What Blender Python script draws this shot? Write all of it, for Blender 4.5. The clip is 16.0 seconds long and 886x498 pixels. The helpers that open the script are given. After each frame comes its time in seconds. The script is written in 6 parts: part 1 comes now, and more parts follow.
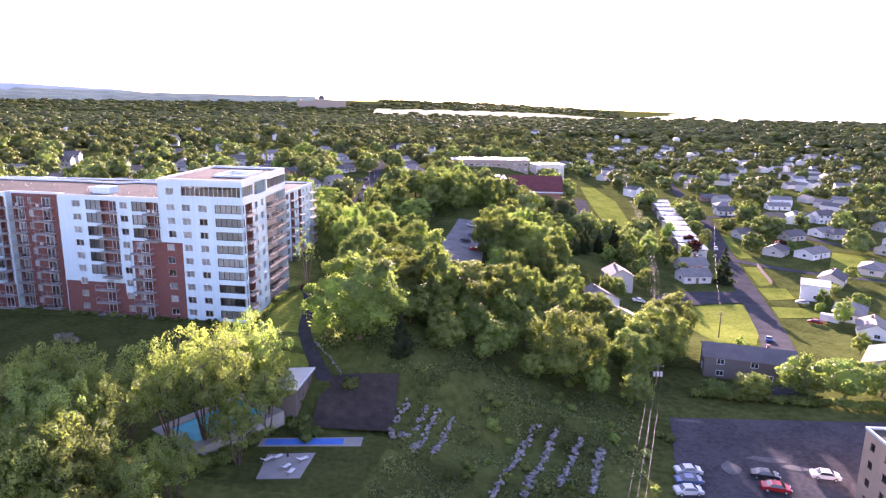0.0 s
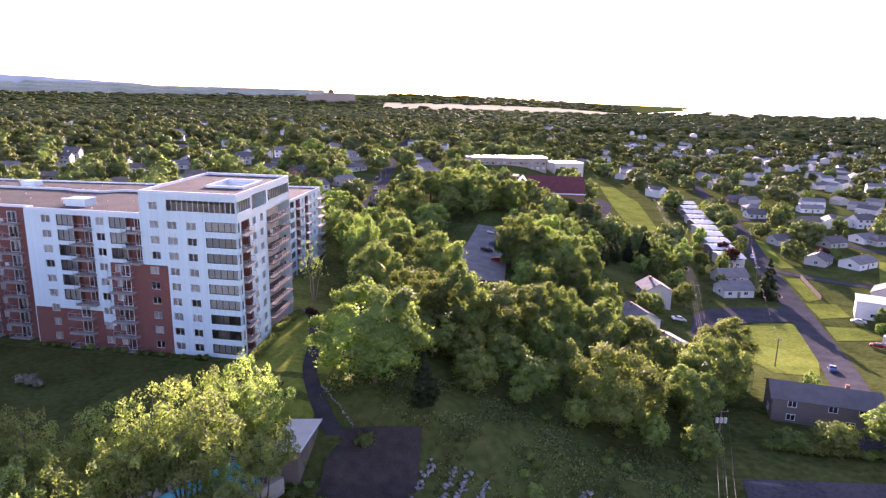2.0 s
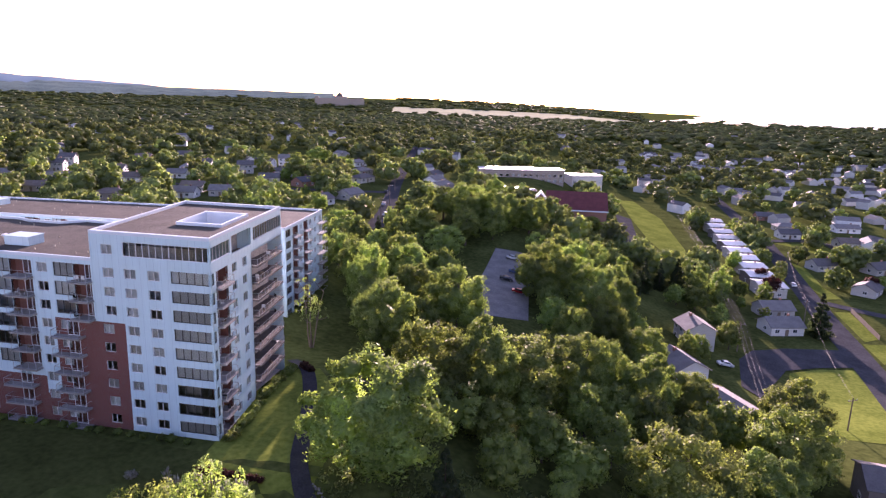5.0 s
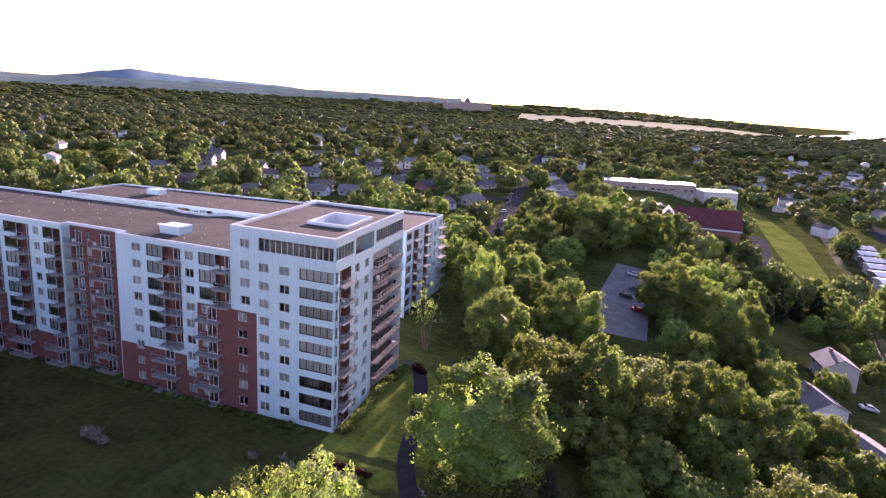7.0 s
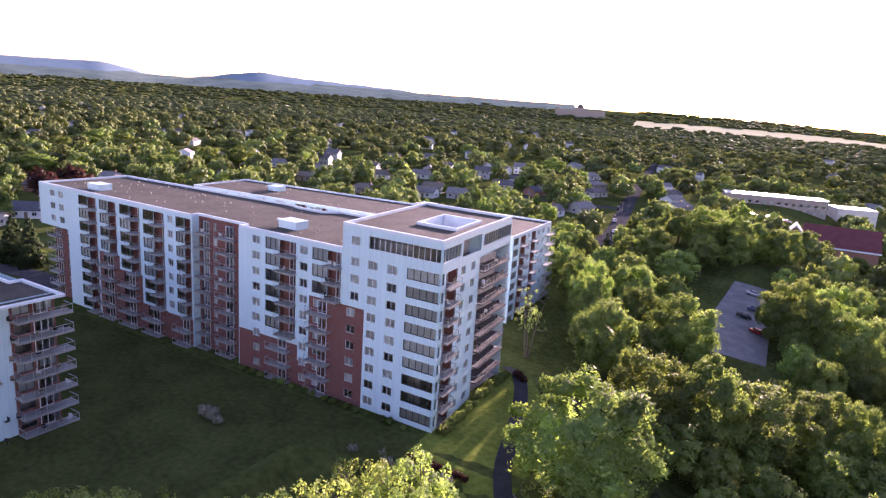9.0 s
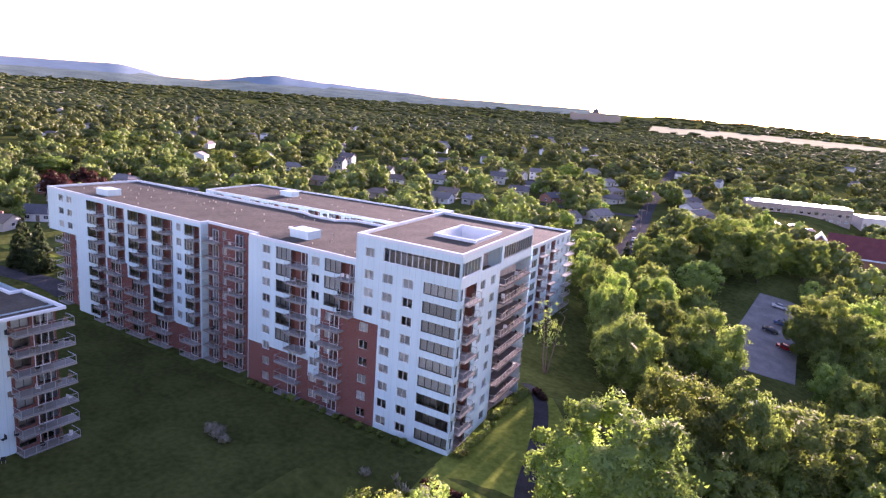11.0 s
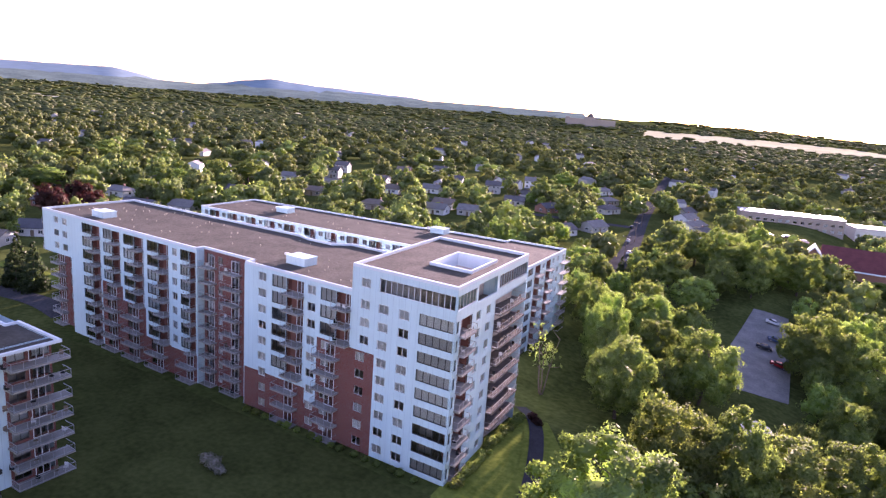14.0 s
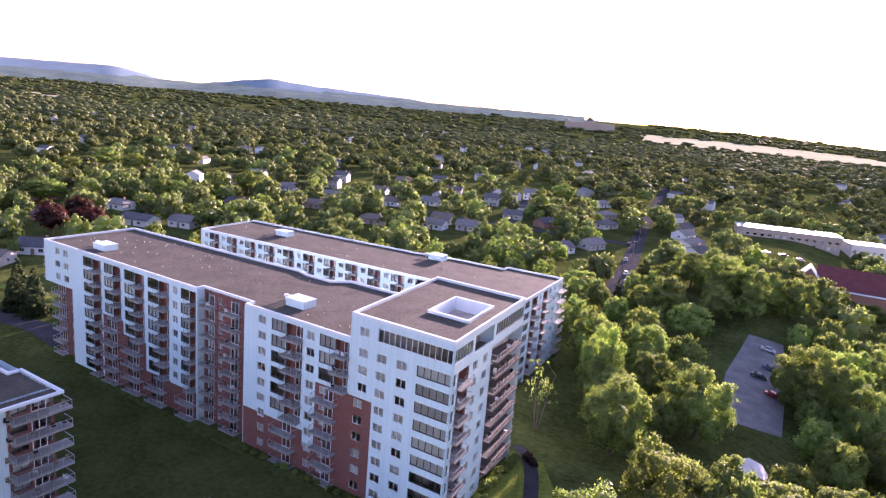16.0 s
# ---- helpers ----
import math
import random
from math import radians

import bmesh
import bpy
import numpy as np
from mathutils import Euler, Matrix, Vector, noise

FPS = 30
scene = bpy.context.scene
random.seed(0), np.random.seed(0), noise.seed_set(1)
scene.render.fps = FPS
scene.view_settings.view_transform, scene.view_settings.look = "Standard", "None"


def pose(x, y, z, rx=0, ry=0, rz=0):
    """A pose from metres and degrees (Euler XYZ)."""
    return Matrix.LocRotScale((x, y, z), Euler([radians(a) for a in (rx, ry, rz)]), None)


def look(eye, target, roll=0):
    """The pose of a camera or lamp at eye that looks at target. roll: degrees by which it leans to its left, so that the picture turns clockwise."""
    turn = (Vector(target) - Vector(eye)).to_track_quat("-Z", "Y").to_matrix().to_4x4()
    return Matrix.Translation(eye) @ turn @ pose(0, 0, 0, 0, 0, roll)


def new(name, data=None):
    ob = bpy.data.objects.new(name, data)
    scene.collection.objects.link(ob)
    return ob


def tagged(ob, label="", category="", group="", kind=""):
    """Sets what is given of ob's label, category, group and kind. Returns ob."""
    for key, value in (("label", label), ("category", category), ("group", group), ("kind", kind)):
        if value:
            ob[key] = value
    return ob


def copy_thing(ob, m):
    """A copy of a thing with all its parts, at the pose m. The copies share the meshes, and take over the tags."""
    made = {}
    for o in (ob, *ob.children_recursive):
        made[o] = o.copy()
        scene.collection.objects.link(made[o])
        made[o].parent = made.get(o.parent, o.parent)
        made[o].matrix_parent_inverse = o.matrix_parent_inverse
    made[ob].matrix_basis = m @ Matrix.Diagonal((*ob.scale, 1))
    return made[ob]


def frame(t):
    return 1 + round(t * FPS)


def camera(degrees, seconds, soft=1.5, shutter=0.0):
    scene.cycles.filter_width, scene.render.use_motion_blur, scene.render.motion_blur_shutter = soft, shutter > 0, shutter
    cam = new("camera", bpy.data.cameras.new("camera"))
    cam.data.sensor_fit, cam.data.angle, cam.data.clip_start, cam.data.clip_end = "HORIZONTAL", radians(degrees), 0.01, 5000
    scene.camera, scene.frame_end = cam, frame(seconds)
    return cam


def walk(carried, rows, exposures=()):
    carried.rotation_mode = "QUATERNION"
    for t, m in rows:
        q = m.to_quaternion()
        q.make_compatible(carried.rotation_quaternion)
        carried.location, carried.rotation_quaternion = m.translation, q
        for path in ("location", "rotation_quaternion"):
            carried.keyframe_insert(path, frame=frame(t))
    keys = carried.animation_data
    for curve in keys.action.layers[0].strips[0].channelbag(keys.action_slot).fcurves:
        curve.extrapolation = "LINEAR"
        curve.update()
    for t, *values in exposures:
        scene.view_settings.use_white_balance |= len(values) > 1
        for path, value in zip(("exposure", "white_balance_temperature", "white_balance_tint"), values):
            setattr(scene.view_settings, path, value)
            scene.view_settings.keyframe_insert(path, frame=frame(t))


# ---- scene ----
cam = camera(68.31, 16.0, 1.3)
ROWS = [
    (0.0, 59.49, -119.95, 44.97, 77.377, -0.823, 9.242),
    (0.5, 57.65, -115.65, 45.41, 77.219, -0.776, 9.282),
    (1.0, 55.94, -110.89, 45.98, 77.045, -0.821, 9.427),
    (1.5, 54.20, -105.75, 45.99, 76.941, -0.879, 9.737),
    (2.0, 52.48, -100.20, 45.88, 76.855, -0.999, 10.033),
    (2.5, 50.74, -94.13, 45.93, 76.718, -1.203, 10.306),
    (3.0, 48.86, -87.72, 45.83, 76.604, -1.391, 10.501),
    (3.5, 47.14, -81.68, 45.96, 76.864, -1.519, 10.617),
    (4.0, 46.07, -77.71, 47.10, 77.073, -1.536, 10.796),
    (4.2, 45.93, -77.03, 47.56, 77.083, -1.560, 10.800),
    (6.3, 45.34, -77.18, 48.44, 77.607, -2.105, 11.218),
    (6.5, 45.60, -77.27, 48.69, 77.436, -2.420, 15.382),
    (7.0, 45.49, -77.08, 48.74, 77.273, -2.961, 21.641),
    (7.5, 45.33, -76.93, 48.65, 77.241, -3.340, 25.785),
    (8.0, 45.18, -76.96, 48.47, 77.203, -3.642, 29.536),
    (8.5, 45.13, -76.98, 48.42, 77.153, -3.742, 30.724),
    (9.0, 44.80, -76.71, 48.50, 77.136, -3.743, 31.187),
    (11.5, 41.17, -72.49, 48.81, 77.425, -4.089, 32.488),
    (12.0, 41.15, -72.54, 49.96, 77.458, -4.116, 32.364),
    (12.5, 41.14, -72.66, 50.75, 77.463, -4.115, 32.182),
    (13.0, 41.03, -72.63, 50.96, 77.480, -4.049, 32.083),
    (13.5, 40.92, -72.55, 51.43, 77.540, -4.109, 32.065),
    (14.0, 40.95, -72.65, 52.63, 77.676, -4.158, 32.026),
    (14.5, 41.03, -72.79, 54.26, 77.725, -4.235, 31.982),
    (15.0, 40.91, -72.81, 55.95, 77.789, -4.261, 31.978),
    (15.5, 40.71, -72.82, 57.94, 77.776, -4.441, 31.999),
    (16.0, 40.39, -72.70, 60.10, 77.709, -4.703, 32.007),
]
walk(cam, [(t, pose(*row)) for t, *row in ROWS], [(0.0, 2.92, 6050, 60), (1.5, 2.57, 6050, 60), (4.0, 2.12, 6050, 60), (7.0, 2.04, 6050, 60), (9.0, 2.28, 6050, 60), (12.0, 2.46, 6050, 60), (16.0, 2.42, 6050, 60)])

# ---- world, sun ----
SUN_EL, SUN_AZ = radians(8.8), radians(-4)   # azimuth clockwise from +y
world = bpy.data.worlds.new("World")
scene.world = world
world.use_nodes = True
wt = world.node_tree
sky = wt.nodes.new("ShaderNodeTexSky")
sky.sky_type, sky.sun_disc = 'NISHITA', False
sky.sun_elevation, sky.sun_rotation = SUN_EL, SUN_AZ
sky.air_density, sky.dust_density, sky.ozone_density = 1.0, 0.5, 1.0
wt.links.new(sky.outputs[0], wt.nodes["Background"].inputs[0])
wt.nodes["Background"].inputs[1].default_value = 0.095
sun = new("sun", bpy.data.lights.new("sun", 'SUN'))
sun.data.energy, sun.data.angle, sun.data.color = 5.0, radians(0.6), (1.0, 0.88, 0.68)
sun.matrix_world = look((math.sin(SUN_AZ) * math.cos(SUN_EL) * 100, math.cos(SUN_AZ) * math.cos(SUN_EL) * 100, math.sin(SUN_EL) * 100), (0, 0, 0))


# ---- materials ----
def mat(name, col, rough=0.8, var=0.15, scale=1.0, bump=0.0, bscale=20.0, metal=0.0, spec=0.3, col2=None, rnd=0.0, stretch=None):
    """Noise at two scales mixes col with col2 (or a darker and a lighter col); rnd varies the brightness from object to object."""
    m = bpy.data.materials.new(name)
    m.use_nodes = True
    t = m.node_tree
    b = t.nodes["Principled BSDF"]
    b.inputs["Roughness"].default_value = rough
    b.inputs["Metallic"].default_value = metal
    b.inputs["Specular IOR Level"].default_value = spec
    geo = t.nodes.new("ShaderNodeNewGeometry")
    vec = geo.outputs["Position"]
    if stretch:
        mp = t.nodes.new("ShaderNodeMapping")
        mp.inputs["Scale"].default_value = stretch
        t.links.new(vec, mp.inputs[0])
        vec = mp.outputs[0]
    n1 = t.nodes.new("ShaderNodeTexNoise")
    n1.inputs["Scale"].default_value, n1.inputs["Detail"].default_value = scale, 5
    n2 = t.nodes.new("ShaderNodeTexNoise")
    n2.inputs["Scale"].default_value, n2.inputs["Detail"].default_value = scale * 9, 4
    for n in (n1, n2):
        t.links.new(vec, n.inputs["Vector"])
    add = t.nodes.new("ShaderNodeMath")
    add.operation = 'MULTIPLY_ADD'
    add.inputs[1].default_value = 0.5
    t.links.new(n2.outputs[0], add.inputs[0])
    half = t.nodes.new("ShaderNodeMath")
    half.operation = 'MULTIPLY'
    half.inputs[1].default_value = 0.5
    t.links.new(n1.outputs[0], half.inputs[0])
    t.links.new(half.outputs[0], add.inputs[2])
    ramp = t.nodes.new("ShaderNodeValToRGB")
    ramp.color_ramp.elements[0].position, ramp.color_ramp.elements[1].position = 0.36, 0.64
    lo = [max(0, c * (1 - var)) for c in col]
    hi = [min(1, c * (1 + var)) for c in col] if col2 is None else col2
    ramp.color_ramp.elements[0].color, ramp.color_ramp.elements[1].color = (*lo, 1), (*hi, 1)
    t.links.new(add.outputs[0], ramp.inputs[0])
    out = ramp.outputs[0]
    if rnd:
        oi = t.nodes.new("ShaderNodeObjectInfo")
        mr = t.nodes.new("ShaderNodeMapRange")
        mr.inputs[3].default_value, mr.inputs[4].default_value = 1 - rnd, 1 + rnd
        t.links.new(oi.outputs["Random"], mr.inputs[0])
        hsv = t.nodes.new("ShaderNodeHueSaturation")
        t.links.new(mr.outputs[0], hsv.inputs["Value"])
        t.links.new(out, hsv.inputs["Color"])
        out = hsv.outputs[0]
    t.links.new(out, b.inputs["Base Color"])
    if bump:
        bn = t.nodes.new("ShaderNodeTexNoise")
        bn.inputs["Scale"].default_value, bn.inputs["Detail"].default_value = bscale, 6
        t.links.new(vec, bn.inputs["Vector"])
        bp = t.nodes.new("ShaderNodeBump")
        bp.inputs["Strength"].default_value, bp.inputs["Distance"].default_value = bump, 0.1
        t.links.new(bn.outputs[0], bp.inputs["Height"])
        t.links.new(bp.outputs[0], b.inputs["Normal"])
    return m


def leaf_mat(name, dark, light, glow, tone0=0.6, tone1=1.35):
    """Thin leaves: diffuse, light shining through them, a little gloss; each leaf and each tree a bit different."""
    m = bpy.data.materials.new(name)
    m.use_nodes = True
    t = m.node_tree
    t.nodes.remove(t.nodes["Principled BSDF"])
    geo = t.nodes.new("ShaderNodeNewGeometry")
    ramp = t.nodes.new("ShaderNodeValToRGB")
    ramp.color_ramp.elements[0].color, ramp.color_ramp.elements[1].color = (*dark, 1), (*light, 1)
    t.links.new(geo.outputs["Random Per Island"], ramp.inputs[0])
    oi = t.nodes.new("ShaderNodeObjectInfo")
    hsv = t.nodes.new("ShaderNodeHueSaturation")
    for k, lo, hi in (("Hue", 0.49, 0.52), ("Value", 0.8, 1.25)):
        mr = t.nodes.new("ShaderNodeMapRange")
        mr.inputs[3].default_value, mr.inputs[4].default_value = lo, hi
        t.links.new(oi.outputs["Random"], mr.inputs[0])
        t.links.new(mr.outputs[0], hsv.inputs[k])
    wide = t.nodes.new("ShaderNodeTexNoise")   # whole trees differ in tone
    wide.inputs["Scale"].default_value, wide.inputs["Detail"].default_value = 0.085, 2
    t.links.new(geo.outputs["Position"], wide.inputs["Vector"])
    tone = t.nodes.new("ShaderNodeMapRange")
    tone.inputs[1].default_value, tone.inputs[2].default_value, tone.inputs[3].default_value, tone.inputs[4].default_value = 0.32, 0.68, tone0, tone1
    t.links.new(wide.outputs[0], tone.inputs[0])
    vary = t.nodes.new("ShaderNodeMix")
    vary.data_type, vary.blend_type = 'RGBA', 'MULTIPLY'
    vary.inputs[0].default_value = 1
    t.links.new(ramp.outputs[0], vary.inputs[6])
    t.links.new(tone.outputs[0], vary.inputs[7])
    t.links.new(vary.outputs[2], hsv.inputs["Color"])
    d, tr, gl = t.nodes.new("ShaderNodeBsdfDiffuse"), t.nodes.new("ShaderNodeBsdfTranslucent"), t.nodes.new("ShaderNodeBsdfGlossy")
    gl.inputs["Roughness"].default_value = 0.45
    gl.inputs["Color"].default_value = (0.6, 0.6, 0.5, 1)
    mul = t.nodes.new("ShaderNodeMix")
    mul.data_type, mul.blend_type = 'RGBA', 'MULTIPLY'
    mul.inputs[0].default_value = 1
    t.links.new(hsv.outputs[0], mul.inputs[6])
    mul.inputs[7].default_value = (*glow, 1)
    t.links.new(hsv.outputs[0], d.inputs[0])
    t.links.new(mul.outputs[2], tr.inputs[0])
    m1, m2 = t.nodes.new("ShaderNodeMixShader"), t.nodes.new("ShaderNodeMixShader")
    m1.inputs[0].default_value, m2.inputs[0].default_value = 0.58, 0.02
    t.links.new(d.outputs[0], m1.inputs[1]), t.links.new(tr.outputs[0], m1.inputs[2])
    t.links.new(m1.outputs[0], m2.inputs[1]), t.links.new(gl.outputs[0], m2.inputs[2])
    t.links.new(m2.outputs[0], t.nodes["Material Output"].inputs[0])
    return m


def glass_mat(name, tint, rough=0.02, ior=1.6):
    m = bpy.data.materials.new(name)
    m.use_nodes = True
    t = m.node_tree
    t.nodes.remove(t.nodes["Principled BSDF"])
    f = t.nodes.new("ShaderNodeFresnel")
    f.inputs[0].default_value = ior
    tr, gl, mx = t.nodes.new("ShaderNodeBsdfTransparent"), t.nodes.new("ShaderNodeBsdfGlossy"), t.nodes.new("ShaderNodeMixShader")
    tr.inputs[0].default_value = (*tint, 1)
    gl.inputs["Roughness"].default_value = rough
    t.links.new(f.outputs[0], mx.inputs[0]), t.links.new(tr.outputs[0], mx.inputs[1]), t.links.new(gl.outputs[0], mx.inputs[2])
    t.links.new(mx.outputs[0], t.nodes["Material Output"].inputs[0])
    return m


def brick_mat(name, c1, c2, mortar):
    m = mat(name, c1, 0.85)
    t = m.node_tree
    b = t.nodes["Principled BSDF"]
    geo = t.nodes.new("ShaderNodeNewGeometry")
    sep, comb, add = t.nodes.new("ShaderNodeSeparateXYZ"), t.nodes.new("ShaderNodeCombineXYZ"), t.nodes.new("ShaderNodeMath")
    t.links.new(geo.outputs["Position"], sep.inputs[0])
    t.links.new(sep.outputs[0], add.inputs[0]), t.links.new(sep.outputs[1], add.inputs[1])
    t.links.new(add.outputs[0], comb.inputs[0]), t.links.new(sep.outputs[2], comb.inputs[1])
    br = t.nodes.new("ShaderNodeTexBrick")
    br.inputs["Scale"].default_value = 2.0
    br.inputs["Color1"].default_value, br.inputs["Color2"].default_value, br.inputs["Mortar"].default_value = (*c1, 1), (*c2, 1), (*mortar, 1)
    br.inputs["Brick Width"].default_value, br.inputs["Row Height"].default_value, br.inputs["Mortar Size"].default_value = 0.45, 0.15, 0.02
    t.links.new(comb.outputs[0], br.inputs["Vector"])
    t.links.new(br.outputs[0], b.inputs["Base Color"])
    return m


WHITE = mat("white_cladding", (0.525, 0.680, 0.725), 0.45, 0.05, 0.25, 0.15, 1.2, spec=0.4, stretch=(3, 3, 0.25))
seam_tree = WHITE.node_tree   # upright joints between the cladding sheets
geo, sep, add, wrap, less, mix = [seam_tree.nodes.new("ShaderNode" + k) for k in ("NewGeometry", "SeparateXYZ", "Math", "Math", "Math", "Mix")]
add.operation, wrap.operation, less.operation = 'ADD', 'WRAP', 'LESS_THAN'
wrap.inputs[1].default_value, wrap.inputs[2].default_value, less.inputs[1].default_value = 1.05, 0.0, 0.06
mix.data_type, mix.blend_type = 'RGBA', 'MULTIPLY'
mix.inputs[7].default_value = (0.80, 0.83, 0.86, 1)
cladding = seam_tree.nodes["Principled BSDF"].inputs["Base Color"]
seam_tree.links.new(geo.outputs["Position"], sep.inputs[0])
seam_tree.links.new(sep.outputs[0], add.inputs[0]), seam_tree.links.new(sep.outputs[1], add.inputs[1])
seam_tree.links.new(add.outputs[0], wrap.inputs[0]), seam_tree.links.new(wrap.outputs[0], less.inputs[0])
seam_tree.links.new(cladding.links[0].from_socket, mix.inputs[6]), seam_tree.links.new(less.outputs[0], mix.inputs[0])
seam_tree.links.new(mix.outputs[2], cladding)
TRIM = mat("white_metal_trim", (0.64, 0.70, 0.74), 0.4, 0.04, 0.6, spec=0.4)
BRICK = brick_mat("red_brick", (0.20, 0.048, 0.036), (0.15, 0.038, 0.032), (0.20, 0.15, 0.13))
SIDING = mat("brown_siding", (0.20, 0.085, 0.065), 0.7, 0.2, 0.8, stretch=(1, 1, 6))
ROOF = mat("gravel_roof", (0.080, 0.072, 0.059), 0.95, 0.28, 0.22, 0.6, 9, spec=0.1)
FRAME = mat("window_frame_vinyl", (0.78, 0.79, 0.80), 0.45, 0.05, 2)
DARKFRAME = mat("bronze_window_frame", (0.10, 0.095, 0.09), 0.4, 0.15, 2)
GLASS = glass_mat("window_glass", (0.88, 0.91, 0.92), 0.02, 2.0)
RAILGLASS = glass_mat("railing_glass", (0.97, 0.98, 0.98), 0.02, 1.06)
BLIND = mat("fabric_blind", (0.66, 0.67, 0.67), 0.9, 0.12, 1.5, rnd=0.25, stretch=(1, 1, 8))
ROOM = mat("dim_room_wall", (0.50, 0.42, 0.35), 0.9, 0.3, 0.6)
CONC = mat("concrete", (0.30, 0.285, 0.265), 0.9, 0.15, 0.8, 0.2, 15)
RAIL = mat("grey_metal_rail", (0.45, 0.46, 0.47), 0.4, 0.1, 3, metal=0.6)
GRASS = mat("grass", (0.058, 0.073, 0.021), 1.0, 0.3, 0.09, 0.8, 5, spec=0.0, col2=(0.102, 0.120, 0.035))
# Lawn green with shade put into it; LAWN is the sunlit version
SHADYLAWN = mat("shade_dark_lawn", (0.055, 0.066, 0.020), 1.0, 0.25, 0.12, 0.6, 8, spec=0.0, col2=(0.085, 0.095, 0.03))
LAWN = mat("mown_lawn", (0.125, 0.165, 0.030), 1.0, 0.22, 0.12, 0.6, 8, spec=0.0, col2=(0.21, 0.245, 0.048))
ASPHALT = mat("asphalt", (0.07, 0.069, 0.073), 0.95, 0.25, 0.25, 0.3, 20, spec=0.0)
PALEASPH = mat("worn_asphalt", (0.075, 0.072, 0.075), 0.95, 0.3, 0.18, 0.3, 18, spec=0.0)
PAVE = mat("pale_paving", (0.27, 0.26, 0.245), 0.85, 0.12, 0.6)
STONE = mat("grey_fieldstone", (0.21, 0.205, 0.20), 0.9, 0.35, 1.3, 0.6, 6, rnd=0.3)
SOIL = mat("dark_soil", (0.055, 0.045, 0.04), 1.0, 0.3, 0.6, 0.8, 6, spec=0.05)
# Dark asphalt, its colour taken darker still for tree shade on the path
PATHM = mat("shade_dark_path_asphalt", (0.05, 0.048, 0.052), 1.0, 0.25, 0.4, 0.3, 18, spec=0.0)
# Asphalt of the north lot, its colour lightened for the glare veiling it
GLAREASPH = mat("glare_paled_asphalt", (0.22, 0.21, 0.195), 0.95, 0.25, 0.3, 0.3, 18, spec=0.1)
DECKM = mat("dark_balcony_floor", (0.13, 0.11, 0.10), 0.9, 0.3, 0.8, 0.2, 12, spec=0.1)
PATCHM = mat("grey_patch", (0.13, 0.128, 0.125), 0.95, 0.25, 0.5, 0.3, 18, spec=0.05)
BLUEPAINT = mat("blue_court_paint", (0.05, 0.17, 0.52), 0.6, 0.18, 0.5)
WATERPOOL = mat("pool_water", (0.03, 0.42, 0.52), 0.08, 0.15, 0.8, 0.1, 3, spec=0.5)
BARK = mat("tree_bark", (0.12, 0.09, 0.07), 0.95, 0.3, 3, 0.5, 12, spec=0.1)
LEAF = leaf_mat("green_leaves", (0.137, 0.183, 0.055), (0.220, 0.283, 0.088), (1.5, 1.45, 0.7))
# Copy of LEAF, colour darkened for the shaded sides of far crowns
LEAFF = leaf_mat("shade_darkened_leaves", (0.116, 0.144, 0.063), (0.189, 0.220, 0.091), (1.5, 1.45, 0.7), 0.6, 1.5)
LEAFS = leaf_mat("mid_green_leaves", (0.120, 0.151, 0.061), (0.201, 0.238, 0.090), (1.5, 1.45, 0.7), 0.6, 1.5)
LEAFL = leaf_mat("light_green_leaves", (0.146, 0.196, 0.062), (0.232, 0.300, 0.094), (1.5, 1.45, 0.65))
LEAFY = leaf_mat("yellow_green_leaves", (0.159, 0.201, 0.073), (0.250, 0.299, 0.107), (1.45, 1.5, 0.6))
LEAFD = leaf_mat("dark_needles", (0.035, 0.052, 0.03), (0.07, 0.09, 0.045), (1.1, 1.2, 0.7))
LEAFR = leaf_mat("purple_leaves", (0.042, 0.018, 0.018), (0.078, 0.034, 0.030), (1.3, 0.8, 0.7))
SHINGLES = [mat("roof_shingles", c, 0.85, 0.2, 0.5, 0.25, 6, spec=0.2) for c in ((0.13, 0.12, 0.12), (0.20, 0.16, 0.13), (0.21, 0.195, 0.185), (0.09, 0.09, 0.10))]
SHINGLES.append(mat("bright_roof_membrane", (0.66, 0.65, 0.63), 0.35, 0.12, 0.3, spec=0.5))
WALLS = [mat("house_siding", c, 0.75, 0.1, 0.5, stretch=(1, 1, 8)) for c in ((0.62, 0.60, 0.56), (0.30, 0.15, 0.11), (0.45, 0.43, 0.40), (0.36, 0.30, 0.25), (0.70, 0.70, 0.69), (0.15, 0.13, 0.12))]
WOOD = mat("weathered_wood", (0.20, 0.15, 0.11), 0.85, 0.25, 1, stretch=(1, 1, 0.15))
REDROOF = mat("red_metal_roof", (0.15, 0.045, 0.045), 0.65, 0.2, 0.4, spec=0.2)
PALEROOF = mat("pale_membrane_roof", (0.62, 0.60, 0.58), 0.4, 0.12, 0.3, spec=0.4)
VENTM = mat("aged_vent_cap", (0.42, 0.37, 0.27), 0.6, 0.2, 3)
BEIGE = mat("beige_stucco", (0.43, 0.31, 0.23), 0.85, 0.1, 0.5, 0.2, 20)
# Distance haze is put into the colours of hills and foothills
HILLM = mat("haze_blue_hills", (0.22, 0.295, 0.335), 1.0, 0.12, 0.002, spec=0.0)
FOOTM = mat("hazed_foothills", (0.17, 0.22, 0.19), 1.0, 0.3, 0.01, spec=0.0)
FIELDM = mat("ripe_field", (0.50, 0.48, 0.30), 1.0, 0.15, 0.004, spec=0.0)
RIVER = mat("river_water", (0.25, 0.3, 0.34), 0.25, 0.05, 0.01, 0.1, 0.2, spec=0.6)
RUBBER = mat("tyre_rubber", (0.02, 0.02, 0.02), 0.8, 0.2, 5)
WIRE = mat("bare_wire", (0.20, 0.19, 0.18), 0.65, 0.1, 2, metal=0.3)
